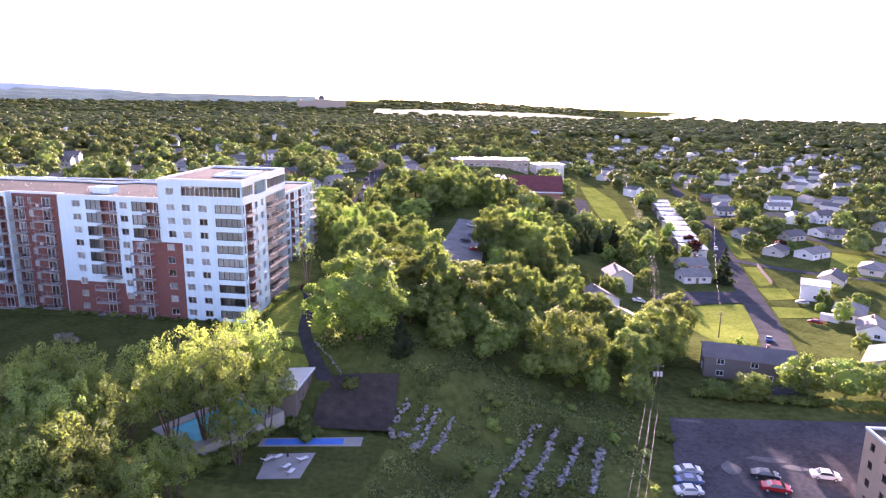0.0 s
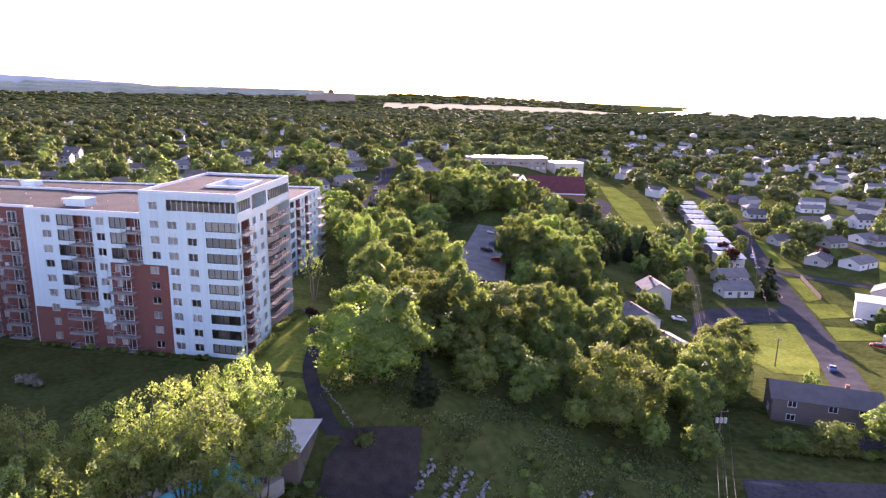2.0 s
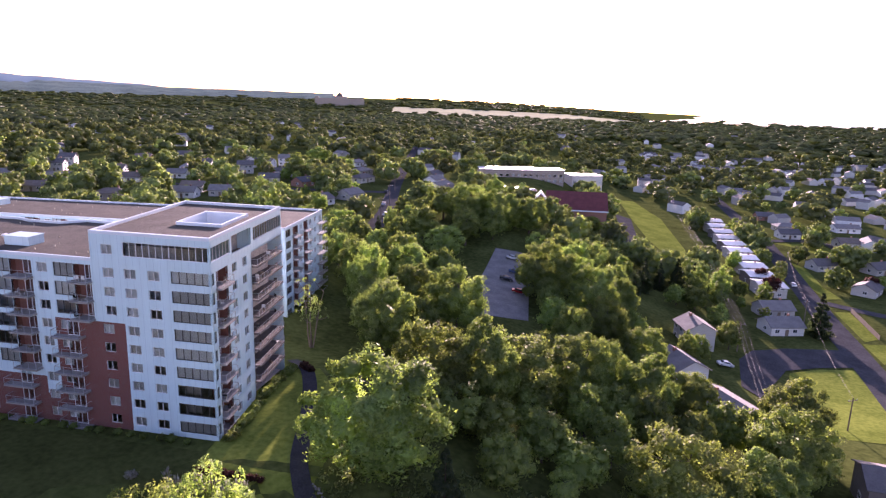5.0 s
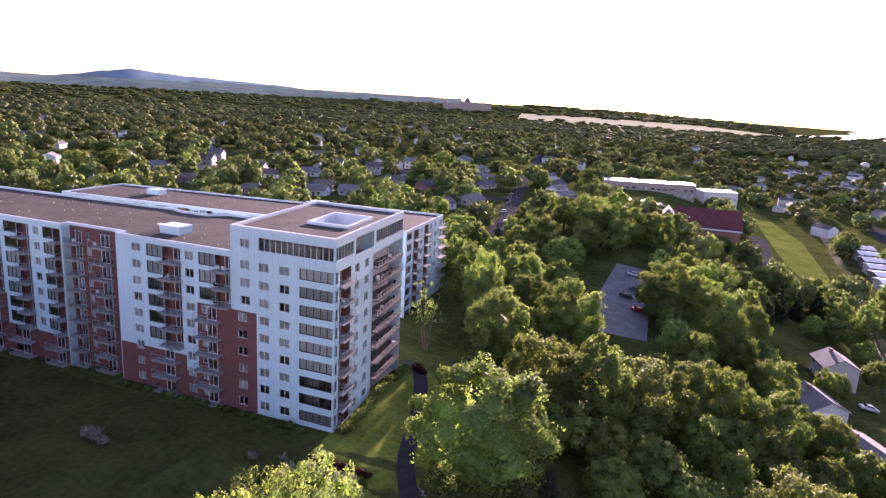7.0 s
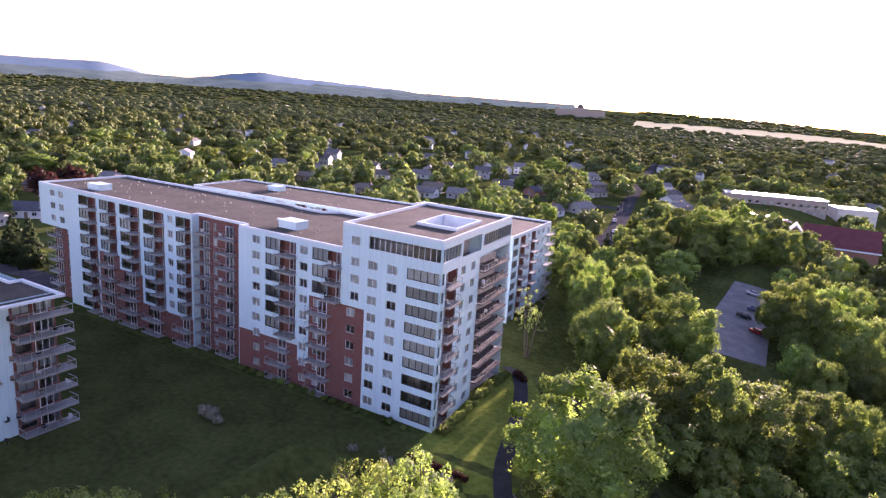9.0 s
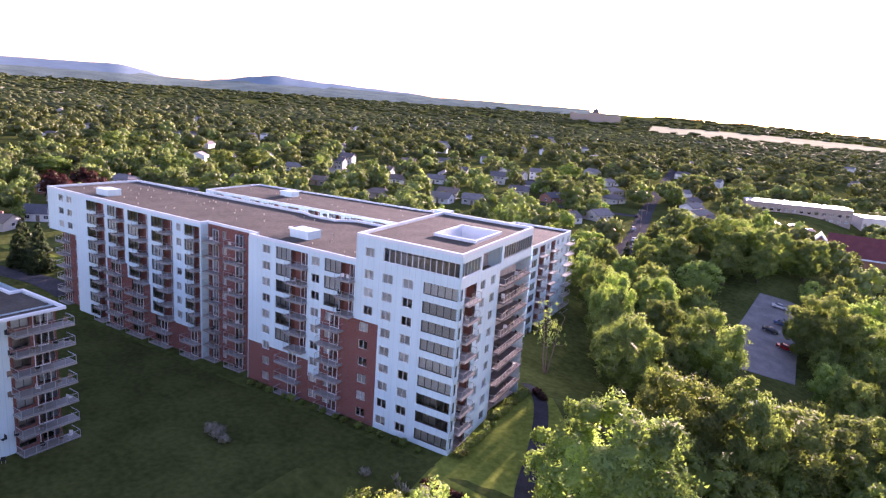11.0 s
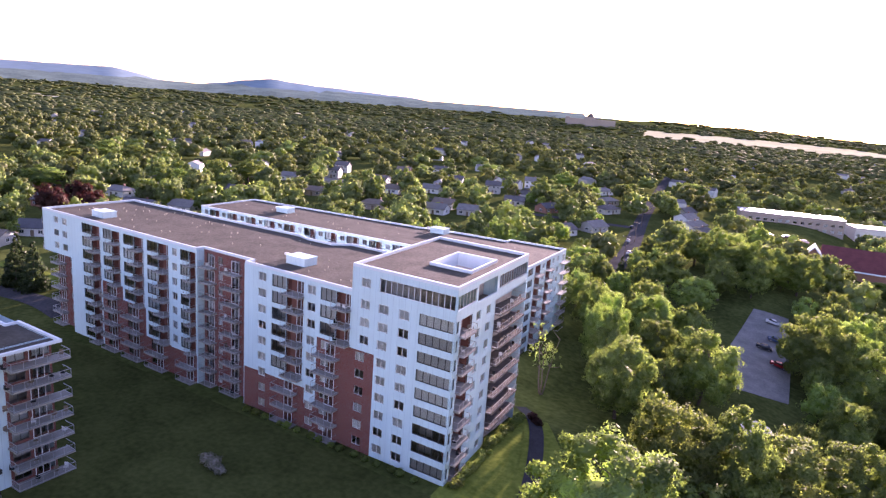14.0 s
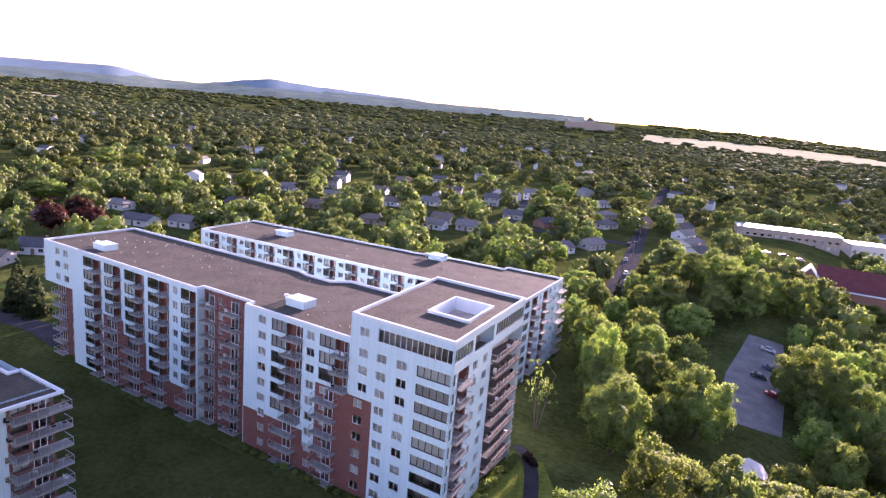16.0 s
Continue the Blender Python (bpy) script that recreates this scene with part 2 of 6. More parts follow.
FABRIC = mat("white_lounger_mesh", (0.66, 0.66, 0.65), 0.8, 0.1, 3)
SHRUBBLOOM = leaf_mat("pale_blossom", (0.20, 0.22, 0.11), (0.70, 0.66, 0.60), (1, 1, 1))


def paint(name, c):
    return mat(name, c, 0.25, 0.04, 2, metal=0.15, spec=0.6)


# ---- mesh helpers ----
def mesh_ob(name, verts, faces, mats, parent=None, label="", idx=None, smooth=False):
    me = bpy.data.meshes.new(name)
    me.from_pydata([tuple(v) for v in verts], [], faces)
    for m in (mats if isinstance(mats, (list, tuple)) else [mats]):
        me.materials.append(m)
    if idx is not None:
        me.polygons.foreach_set("material_index", idx)
    if smooth:
        me.polygons.foreach_set("use_smooth", [True] * len(me.polygons))
    me.update()
    ob = new(name, me)
    if parent is not None:
        ob.parent = parent
    if label:
        tagged(ob, label)
    return ob


def share(name, me, parent, m):
    ob = new(name, me)
    ob.parent = parent
    ob.matrix_basis = m
    return ob


def part(name, bm, material, parent, label=""):
    me = bpy.data.meshes.new(name)
    bm.to_mesh(me)
    bm.free()
    me.materials.append(material)
    ob = new(name, me)
    ob.parent = parent
    if label:
        tagged(ob, label)
    return ob


class Geo:
    """Vertices and faces of one mesh, put together from boxes, prisms and tubes."""
    def __init__(self):
        self.v, self.f, self.i = [], [], []

    def quad(self, a, b, c, d, mi=0):
        n = len(self.v)
        self.v += [a, b, c, d]
        self.f.append((n, n + 1, n + 2, n + 3))
        self.i.append(mi)

    def box(self, x0, x1, y0, y1, z0, z1, mi=0):
        n = len(self.v)
        self.v += [(x, y, z) for z in (z0, z1) for y in (y0, y1) for x in (x0, x1)]
        for q in ((0, 2, 3, 1), (4, 5, 7, 6), (0, 1, 5, 4), (1, 3, 7, 5), (3, 2, 6, 7), (2, 0, 4, 6)):
            self.f.append(tuple(n + k for k in q))
            self.i.append(mi)

    def prism(self, poly, z0, z1, mi=0):
        n, k = len(self.v), len(poly)
        self.v += [(x, y, z0) for x, y in poly] + [(x, y, z1) for x, y in poly]
        self.f += [tuple(n + j for j in range(k - 1, -1, -1)), tuple(n + k + j for j in range(k))]
        self.f += [(n + j, n + (j + 1) % k, n + k + (j + 1) % k, n + k + j) for j in range(k)]
        self.i += [mi] * (k + 2)

    def tube(self, a, b, r0, r1, sides=7, mi=0):
        a, b = Vector(a), Vector(b)
        q = (b - a).to_track_quat('Z', 'Y')
        n = len(self.v)
        for p, r in ((a, r0), (b, r1)):
            self.v += [tuple(p + q @ Vector((r * math.cos(6.2832 * k / sides), r * math.sin(6.2832 * k / sides), 0))) for k in range(sides)]
        self.f += [(n + k, n + (k + 1) % sides, n + sides + (k + 1) % sides, n + sides + k) for k in range(sides)]
        self.f += [tuple(n + k for k in range(sides - 1, -1, -1)), tuple(n + sides + k for k in range(sides))]
        self.i += [mi] * (sides + 2)

    def mesh(self, name, mats):
        me = bpy.data.meshes.new(name)
        me.from_pydata(self.v, [], self.f)
        for m in (mats if isinstance(mats, (list, tuple)) else [mats]):
            me.materials.append(m)
        me.polygons.foreach_set("material_index", self.i)
        me.update()
        return me

    def ob(self, name, mats, parent=None, label=""):
        ob = new(name, self.mesh(name, mats))
        if parent is not None:
            ob.parent = parent
        if label:
            tagged(ob, label)
        return ob


def thing(name, m, label, category, group=""):
    """An Empty at the base of a thing, for its parts."""
    ob = new(name)
    ob.matrix_basis = m
    return tagged(ob, label, category, group)


# ---- ground ----
def S(t):
    t = max(0.0, min(1.0, t))
    return t * t * (3 - 2 * t)


def ground_z(x, y):
    """The hill: level by the towers, falling to the valley with the street, and to the garden in front."""
    z = -14.0 * S((x - 16) / 66)
    z -= 8.5 * S((x - 50) / 60) * S((y - 5) / 100)
    z -= 6.0 * S((y - 18) / 40) * (1 - S((y - 110) / 70)) * S((x + 35) / 35) * (1 - S((x - 30) / 50))
    z -= 8.0 * S((-4 - y) / 16) * S((x + 8) / 26) * (1 - S((x - 40) / 40))
    for cx, cy, rx, ry, lev in ((8.0, -29.0, 13, 12, -6.2), (24.0, -31.5, 11, 9, -9.3)):   # levelled pads for the pool and the court
        k = S((1.45 - max(abs(x - cx) / rx, abs(y - cy) / ry)) / 0.45)
        z += (lev - z) * k
    d, b = math.hypot(x - 42, y + 75), math.atan2(42 - x, y + 75)
    return z * (1 - S((y - 620) / 900)) + 50 * S((d - 1900) / 2600) * S((b + 0.2) / 0.4)   # the land rises far off, but for the river's side


def steps(a, b, s):
    return [a + (b - a) * k / max(1, round((b - a) / s)) for k in range(max(1, round((b - a) / s)) + 1)]


gx = steps(-4900, -500, 200) + [-400, -320] + steps(-260, 260, 4) + [300, 360] + steps(500, 4900, 200)
gy = [-900, -400, -220] + steps(-140, 330, 4) + steps(380, 1600, 60) + steps(1700, 4900, 100)
mesh_ob("ground", [(x, y, ground_z(x, y)) for y in gy for x in gx],
        [(j * len(gx) + i, j * len(gx) + i + 1, (j + 1) * len(gx) + i + 1, (j + 1) * len(gx) + i) for j in range(len(gy) - 1) for i in range(len(gx) - 1)],
        GRASS, smooth=True)
tagged(bpy.data.objects["ground"], "rough green grass ground falling to a valley", "ground", kind="structure")


def strip(name, pts, width, material, up, label, category="road"):
    """A paved ribbon along pts, laid on the ground."""
    P = []
    for (x0, y0), (x1, y1) in zip(pts, pts[1:]):
        n = max(1, round(math.hypot(x1 - x0, y1 - y0) / 3))
        P += [(x0 + (x1 - x0) * k / n, y0 + (y1 - y0) * k / n) for k in range(n)]
    P.append(pts[-1])
    for _ in range(6):   # soften the corners
        P = [P[0]] + [((a[0] + 2 * b[0] + c[0]) / 4, (a[1] + 2 * b[1] + c[1]) / 4) for a, b, c in zip(P, P[1:], P[2:])] + [P[-1]]
    V, F = [], []
    K = 4
    for k, (x, y) in enumerate(P):
        a, b = P[max(0, k - 1)], P[min(len(P) - 1, k + 1)]
        d = Vector((b[0] - a[0], b[1] - a[1])).normalized()
        for e in range(K + 1):
            s = (e / K - 0.5) * width
            px, py = x - d.y * s, y + d.x * s
            V.append((px, py, ground_z(px, py) + up))
        if k:
            F += [((k - 1) * (K + 1) + e, k * (K + 1) + e, k * (K + 1) + e + 1, (k - 1) * (K + 1) + e + 1) for e in range(K)]
    ob = mesh_ob(name, V, [f[::-1] for f in F], material, smooth=True)
    return tagged(ob, label, category, kind="structure"), P


def sheet(name, quad, material, up, label, category, n=14):
    """A patch with four or more corners laid on the ground."""
    if len(quad) > 4:
        bm = bmesh.new()
        bm.faces.new([bm.verts.new((x, y, 0)) for x, y in quad])
        for axis in (0, 1):
            lo, hi = min(q[axis] for q in quad), max(q[axis] for q in quad)
            for v in steps(lo, hi, max(4, (hi - lo) / 24))[1:-1]:
                bmesh.ops.bisect_plane(bm, geom=bm.verts[:] + bm.edges[:] + bm.faces[:], plane_co=(v, v, 0), plane_no=(1 - axis, axis, 0))
        for v in bm.verts:
            v.co.z = ground_z(v.co.x, v.co.y) + up
        me = bpy.data.meshes.new(name)
        bm.to_mesh(me)
        bm.free()
        if me.polygons[0].normal.z < 0:
            me.flip_normals()
        me.materials.append(material)
        return tagged(new(name, me), label, category, kind="structure")
    a, b, c, d = [Vector(q) for q in quad]
    V = []
    for j in range(n + 1):
        for i in range(n + 1):
            p = a.lerp(b, i / n).lerp(d.lerp(c, i / n), j / n)
            V.append((p.x, p.y, ground_z(p.x, p.y) + up))
    F = [(j * (n + 1) + i, j * (n + 1) + i + 1, (j + 1) * (n + 1) + i + 1, (j + 1) * (n + 1) + i) for j in range(n) for i in range(n)]
    ob = mesh_ob(name, V, F, material, smooth=True)
    if ob.data.polygons[0].normal.z < 0:
        ob.data.flip_normals()
    return tagged(ob, label, category, kind="structure")


NO_TREES = []   # (x, y, radius) kept free of scattered trees


def clear_along(P, r):
    for k in range(0, len(P), 2):
        NO_TREES.append((*P[k], r))


_, P = strip("road", [(112, 15), (118, 38), (123, 58), (128, 78), (132, 102), (135, 129), (138, 160), (142, 192), (149, 247), (154.5, 295), (160, 390), (168, 520)], 8.2, ASPHALT, 0.12, "grey asphalt residential street running down the valley", "road")
clear_along(P, 7.5)
_, P = strip("road_side", [(155, 302), (175, 311), (190, 306), (189, 263), (204, 232), (240, 212), (300, 192)], 6.5, ASPHALT, 0.14, "grey asphalt side street between lawns", "road")
clear_along(P, 5)
_, P = strip("road_lane", [(141, 186), (149, 179), (162, 169), (190, 160), (240, 146)], 5.5, ASPHALT, 0.13, "grey asphalt lane between gardens", "road")
clear_along(P, 5)
NO_TREES += [(103, 104, 11), (112, 118, 10), (126, 120, 9), (96, 88, 7)]
NO_TREES += [(-33, 200, 9), (-35, 216, 10), (-38, 232, 10), (-42, 248, 10), (-46, 264, 10), (-49, 281, 10), (-28, 184, 8), (-25, 168, 7), (-34, 286, 14), (-30, 262, 12), (-26, 244, 10), (-134, 300, 9), (-142, 330, 9), (-128, 280, 8), (-150, 310, 8), (-120, 262, 8), (-226, 232, 12), (-216, 222, 10), (-206, 212, 9), (-196, 200, 8)]
_, P = strip("road_hill", [(-24, 150), (-30, 194), (-40, 240), (-49, 281), (-60, 337), (-80, 440), (-110, 600)], 7, ASPHALT, 0.1, "grey asphalt street climbing between trees", "road")
clear_along(P, 4.5)
_, P = strip("road_left", [(-98, 190), (-110, 245), (-139, 325), (-170, 420)], 7, PALEASPH, 0.1, "pale asphalt street between houses", "road")
clear_along(P, 4)
_, P = strip("road_cross", [(-330, 210), (-200, 240), (-110, 245), (-40, 255)], 7, PALEASPH, 0.12, "pale asphalt cross street between houses", "road")
clear_along(P, 3.5)
strip("driveway", [(-200, -4), (-150, 0), (-118, 6), (-104, 4)], 6, PALEASPH, 0.1, "grey asphalt drive at the foot of the building", "drive")
_, P = strip("path", [(-4, 34.5), (-1.8, 34), (0.2, 31.5), (2.4, 27), (4.6, 22.5), (7.6, 15), (10.2, 8), (12, -1), (14.6, -8), (21.5, -13.5)], 2.4, PATHM, 0.3, "dark curving asphalt footpath beside the lawn", "path")
clear_along(P, 2.6)
strip("grass_strip", [(2.0, 24.4), (5.6, 15.5), (8.3, 8.0), (8.9, 5.2)], 1.1, LAWN, 0.22, "narrow strip of light grass beside the path", "lawn")
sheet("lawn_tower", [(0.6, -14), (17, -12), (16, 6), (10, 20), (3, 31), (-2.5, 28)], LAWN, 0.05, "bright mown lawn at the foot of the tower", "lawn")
# Shade over this mown lawn is put in as the darker GRASS colour
sheet("lawn_tower_back", [(-9, 32), (2, 36), (0, 52), (-8, 84), (-16, 84)], GRASS, 0.06, "mown lawn behind the tower, its green darkened for shade", "lawn")
sheet("lawn_front", [(-100, -60), (0, -60), (0, -3), (-100, -3)], SHADYLAWN, 0.05, "wide lawn in front of the building, its green darkened for shade", "lawn")
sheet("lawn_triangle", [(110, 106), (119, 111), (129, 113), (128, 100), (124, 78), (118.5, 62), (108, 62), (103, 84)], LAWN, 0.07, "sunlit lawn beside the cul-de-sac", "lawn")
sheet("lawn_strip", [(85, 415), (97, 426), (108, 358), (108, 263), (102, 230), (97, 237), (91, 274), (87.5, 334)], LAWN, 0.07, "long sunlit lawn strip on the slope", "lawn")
sheet("cul_de_sac", [(93, 88), (98, 111), (104, 121), (114, 126), (131.5, 129), (132, 116), (128, 114.5), (119, 112), (109.5, 107.5), (101, 92), (96, 82)], ASPHALT, 0.16, "dark asphalt turning place of the cul-de-sac", "road")
sheet("drive_church", [(78, 337), (87, 334), (84, 247), (75, 234)], PALEASPH, 0.1, "pale asphalt drive beside the lawn strip", "drive")
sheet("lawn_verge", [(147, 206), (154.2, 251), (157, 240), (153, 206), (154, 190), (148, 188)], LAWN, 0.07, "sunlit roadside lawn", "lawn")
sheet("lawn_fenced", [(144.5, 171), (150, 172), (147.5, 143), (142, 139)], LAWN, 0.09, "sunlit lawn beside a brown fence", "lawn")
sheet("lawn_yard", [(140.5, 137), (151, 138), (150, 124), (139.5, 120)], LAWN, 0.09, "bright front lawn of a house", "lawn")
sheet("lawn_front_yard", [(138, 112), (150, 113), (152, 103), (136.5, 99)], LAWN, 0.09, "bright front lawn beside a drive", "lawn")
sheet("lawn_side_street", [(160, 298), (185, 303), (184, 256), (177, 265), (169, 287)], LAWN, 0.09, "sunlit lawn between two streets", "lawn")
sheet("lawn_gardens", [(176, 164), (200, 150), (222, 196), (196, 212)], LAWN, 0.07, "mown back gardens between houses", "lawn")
sheet("parking_north", [(21.5, 118), (23, 150), (33, 152), (36.5, 126), (38.5, 92), (24, 86)], GLAREASPH, 0.12, "worn asphalt parking area among trees, paled for glare", "parking")
sheet("parking_south", [(85, 2), (128, 8), (122, -40), (80, -40)], PALEASPH, 0.12, "worn asphalt parking lot with patches", "parking")
sheet("lawn_drive", [(-160, 14), (-106, 14), (-106, 19), (-160, 20)], LAWN, 0.07, "sunlit grass verge along the drive", "lawn")
for cx, cy, r in ((28, 108, 17), (100, -16, 24), (95, 296, 22), (100, 255, 14), (119, 88, 22), (30, 280, 24), (160, 105, 9), (165, 268, 10), (168, 170, 9), (-7, 40, 9), (-12, 62, 6), (7, 5, 11), (23, -26, 16), (40, -20, 10), (62, -22, 12)):
    NO_TREES.append((cx, cy, r))


# ---- apartment buildings ----
H = 2.75   # storey height
CACHE = {}


def window_meshes(w, h, n, dark=False):
    """Frame with n lights, panes and blind for an opening of w x h; x along the wall, y inwards, origin at its lower left."""
    key = ("win", round(w, 2), round(h, 2), n, dark)
    if key not in CACHE:
        t, fr = 0.07, Geo()
        fr.box(0, w, 0.10, 0.20, 0, t)
        fr.box(0, w, 0.10, 0.20, h - t, h)
        for k in range(n + 1):
            x = min(max(0, w * k / n - t / 2), w - t)
            fr.box(x, x + t, 0.105, 0.195, t, h - t)
        pane, blind = Geo(), Geo()
        pane.quad((t / 2, 0.15, t / 2), (w - t / 2, 0.15, t / 2), (w - t / 2, 0.15, h - t / 2), (t / 2, 0.15, h - t / 2))
        blind.box(0.02, w - 0.02, 0.30, 0.315, h * 0.04, h * 0.98)
        CACHE[key] = (fr.mesh("window", DARKFRAME if dark else FRAME), pane.mesh("pane", GLASS), blind.mesh("blind", BLIND))
    return CACHE[key]


def add_window(parent, m, u, z, w, h, n, rng, blinds=0.7, dark=False):
    fr, pane, blind = window_meshes(w, h, n, dark)
    ob = share("window", fr, parent, m @ Matrix.Translation((u, 0, z)))
    share("pane", pane, ob, Matrix())
    if rng.random() < blinds:
        share("blind", blind, ob, Matrix())
    return ob


def balcony_meshes(w, out, deep, h):
    key = ("bal", round(w, 2), round(out, 2), round(deep, 2), round(h, 2))
    if key not in CACHE:
        slab, rail, glass, lining, door = Geo(), Geo(), Geo(), Geo(), Geo()
        slab.box(-0.15, w + 0.15, -out, deep, -0.20, 0.02)
        for z in (0.12, 1.05):
            rail.box(-0.1, w + 0.1, -out + 0.03, -out + 0.08, z, z + 0.05)
            for x in (-0.1, w + 0.05):
                rail.box(x, x + 0.05, -out + 0.08, -0.02, z, z + 0.05)
        n = max(2, round(w / 1.3))
        for k in range(n + 1):
            x = -0.1 + (w + 0.15) * k / n
            rail.box(x, x + 0.05, -out + 0.03, -out + 0.08, 0.02, 1.1)
        glass.quad((-0.05, -out + 0.055, 0.17), (w + 0.05, -out + 0.055, 0.17), (w + 0.05, -out + 0.055, 1.05), (-0.05, -out + 0.055, 1.05))
        for x in (-0.075, w + 0.075):
            glass.quad((x, -out + 0.08, 0.17), (x, -0.02, 0.17), (x, -0.02, 1.05), (x, -out + 0.08, 1.05))
        if deep > 0.3:
            lining.quad((0, deep, 0.02), (w, deep, 0.02), (w, deep, h), (0, deep, h))
            lining.quad((0, 0.01, 0.02), (0, deep, 0.02), (0, deep, h), (0, 0.01, h))
            lining.quad((w, deep, 0.02), (w, 0.01, 0.02), (w, 0.01, h), (w, deep, h))
            lining.quad((0, 0.01, h), (0, deep, h), (w, deep, h), (w, 0.01, h))
        dw = min(1.9, w * 0.5)
        dx = w * 0.5 - dw * 0.3
        yb = deep if deep > 0.3 else 0.0
        for x in (dx, dx + dw / 2 - 0.04, dx + dw - 0.08):
            door.box(x, x + 0.08, yb - 0.09, yb - 0.03, 0.05, 2.15)
        for z in (0.05, 2.07):
            door.box(dx, dx + dw, yb - 0.092, yb - 0.028, z, z + 0.08)
        pane = Geo()
        pane.quad((dx, yb - 0.05, 0.1), (dx + dw, yb - 0.05, 0.1), (dx + dw, yb - 0.05, 2.1), (dx, yb - 0.05, 2.1))
        CACHE[key] = (slab.mesh("balcony", DECKM if out > 3 else CONC), rail.mesh("railing", RAIL), glass.mesh("railing_pane", RAILGLASS),
                      lining.mesh("recess", SIDING) if deep > 0.3 else None, door.mesh("patio_door", FRAME), pane.mesh("door_pane", GLASS))
    return CACHE[key]


def add_balcony(parent, m, u, z, w, out=1.3, deep=1.1, h=2.35):
    slab, rail, glass, lining, door, pane = balcony_meshes(w, out, deep, h)
    ob = share("balcony", slab, parent, m @ Matrix.Translation((u, 0, z)))
    share("railing", rail, ob, Matrix())
    share("railing_pane", glass, ob, Matrix())
    if lining:
        share("recess", lining, ob, Matrix())
    share("patio_door", door, ob, Matrix())
    share("door_pane", pane, ob, Matrix())
    return ob


def wall(parent, m, u0, u1, z0, z1, holes, bricks=(), name="wall"):
    """A wall face with real openings (u0, u1, z0, z1) and reveals; brick fields where given, white cladding elsewhere."""
    us = sorted({u0, u1, *[min(max(v, u0), u1) for q in list(holes) + list(bricks) for v in q[:2]]})
    zs = sorted({z0, z1, *[min(max(v, z0), z1) for q in list(holes) + list(bricks) for v in q[2:4]]})
    g = Geo()
    D = 0.32
    for a, b in zip(us, us[1:]):
        for c, d in zip(zs, zs[1:]):
            if b - a < 1e-6 or d - c < 1e-6:
                continue
            p, q = (a + b) / 2, (c + d) / 2
            if any(h[0] < p < h[1] and h[2] < q < h[3] for h in holes):
                continue
            mi = 1 if any(k[0] < p < k[1] and k[2] < q < k[3] for k in bricks) else 0
            g.quad((a, 0, c), (b, 0, c), (b, 0, d), (a, 0, d), mi)
            g.quad((a, D, d), (b, D, d), (b, D, c), (a, D, c), mi)
    for a, b, c, d in [h[:4] for h in holes]:
        mi = 1 if any(k[0] < (a + b) / 2 < k[1] and k[2] < (c + d) / 2 < k[3] for k in bricks) else 0
        g.quad((a, 0, c), (a, D, c), (b, D, c), (b, 0, c), mi)
        g.quad((a, 0, d), (b, 0, d), (b, D, d), (a, D, d), mi)
        g.quad((a, 0, c), (a, 0, d), (a, D, d), (a, D, c), mi)
        g.quad((b, 0, c), (b, D, c), (b, D, d), (b, 0, d), mi)
    ob = g.ob(name, [WHITE, BRICK], parent)
    ob.matrix_basis = m
    return ob


def facade(parent, m, u0, u1, z0, z1, cols, bricks=(), base=0.0, seed=1, sill=0.85):
    """cols: (kind, u0, u1, first storey, last storey); kinds: w window, g tall glazing, b balcony recess, s strip."""
    rng = random.Random(seed)
    holes = []
    for kind, a, b, f0, f1 in cols:
        for f in range(f0, f1 + 1):
            z = base + (f - 1) * H
            if kind == "w":
                holes.append((a, b, z + sill, z + 2.25))
                add_window(parent, m, a, z + sill, b - a, 1.4, 2, rng)
            elif kind == "g":
                holes.append((a, b, z + 0.45, z + 2.45))
                add_window(parent, m, a, z + 0.45, b - a, 2.0, max(2, round((b - a) / 0.95)), rng, 0.4, True)
            elif kind == "c":
                holes.append((a, b, z + 0.75, z + 2.45))
                add_window(parent, m, a, z + 0.75, b - a, 1.7, max(1, round((b - a) / 1.05)), rng, 0.75, True)
            elif kind == "b":
                holes.append((a, b, z + 0.06, z + 2.43))
                add_balcony(parent, m, a, z + 0.06, b - a)
            elif kind == "p":   # projecting balcony with a door in front of the wall
                add_balcony(parent, m, a, z + 0.06, b - a, 1.5, 0.0)
    return wall(parent, m, u0, u1, z0, z1, holes, bricks)


def parapet_roof(parent, poly, z, up=0.45, cap=0.32):
    """A gravel roof inside a white parapet with a metal cap."""
    n = len(poly)
    inner = []
    for k in range(n):
        p0, p1, p2 = Vector(poly[k - 1]), Vector(poly[k]), Vector(poly[(k + 1) % n])
        d1, d2 = (p1 - p0).normalized(), (p2 - p1).normalized()
        n1, n2 = Vector((-d1.y, d1.x)), Vector((-d2.y, d2.x))
        s = (n1 + n2)
        inner.append(p1 + s * (cap / max(0.3, 1 + n1.dot(n2))))
    g = Geo()
    for k in range(n):
        a, b, ia, ib = Vector(poly[k]), Vector(poly[(k + 1) % n]), inner[k], inner[(k + 1) % n]
        g.quad((*a, z + up), (*b, z + up), (*ib, z + up), (*ia, z + up))
        g.quad((*ia, z + up), (*ib, z + up), (*ib, z), (*ia, z))
        g.quad((*a, z), (*b, z), (*b, z + up), (*a, z + up))
    g.ob("parapet", TRIM, parent)
    r = Geo()
    r.v = [(p[0], p[1], z + 0.02) for p in inner]
    r.f, r.i = [tuple(range(n))], [0]
    r.ob("roof", ROOF, parent, "brown gravel flat roof")


def rot(x, y, deg):
    return pose(x, y, 0, 0, 0, deg)


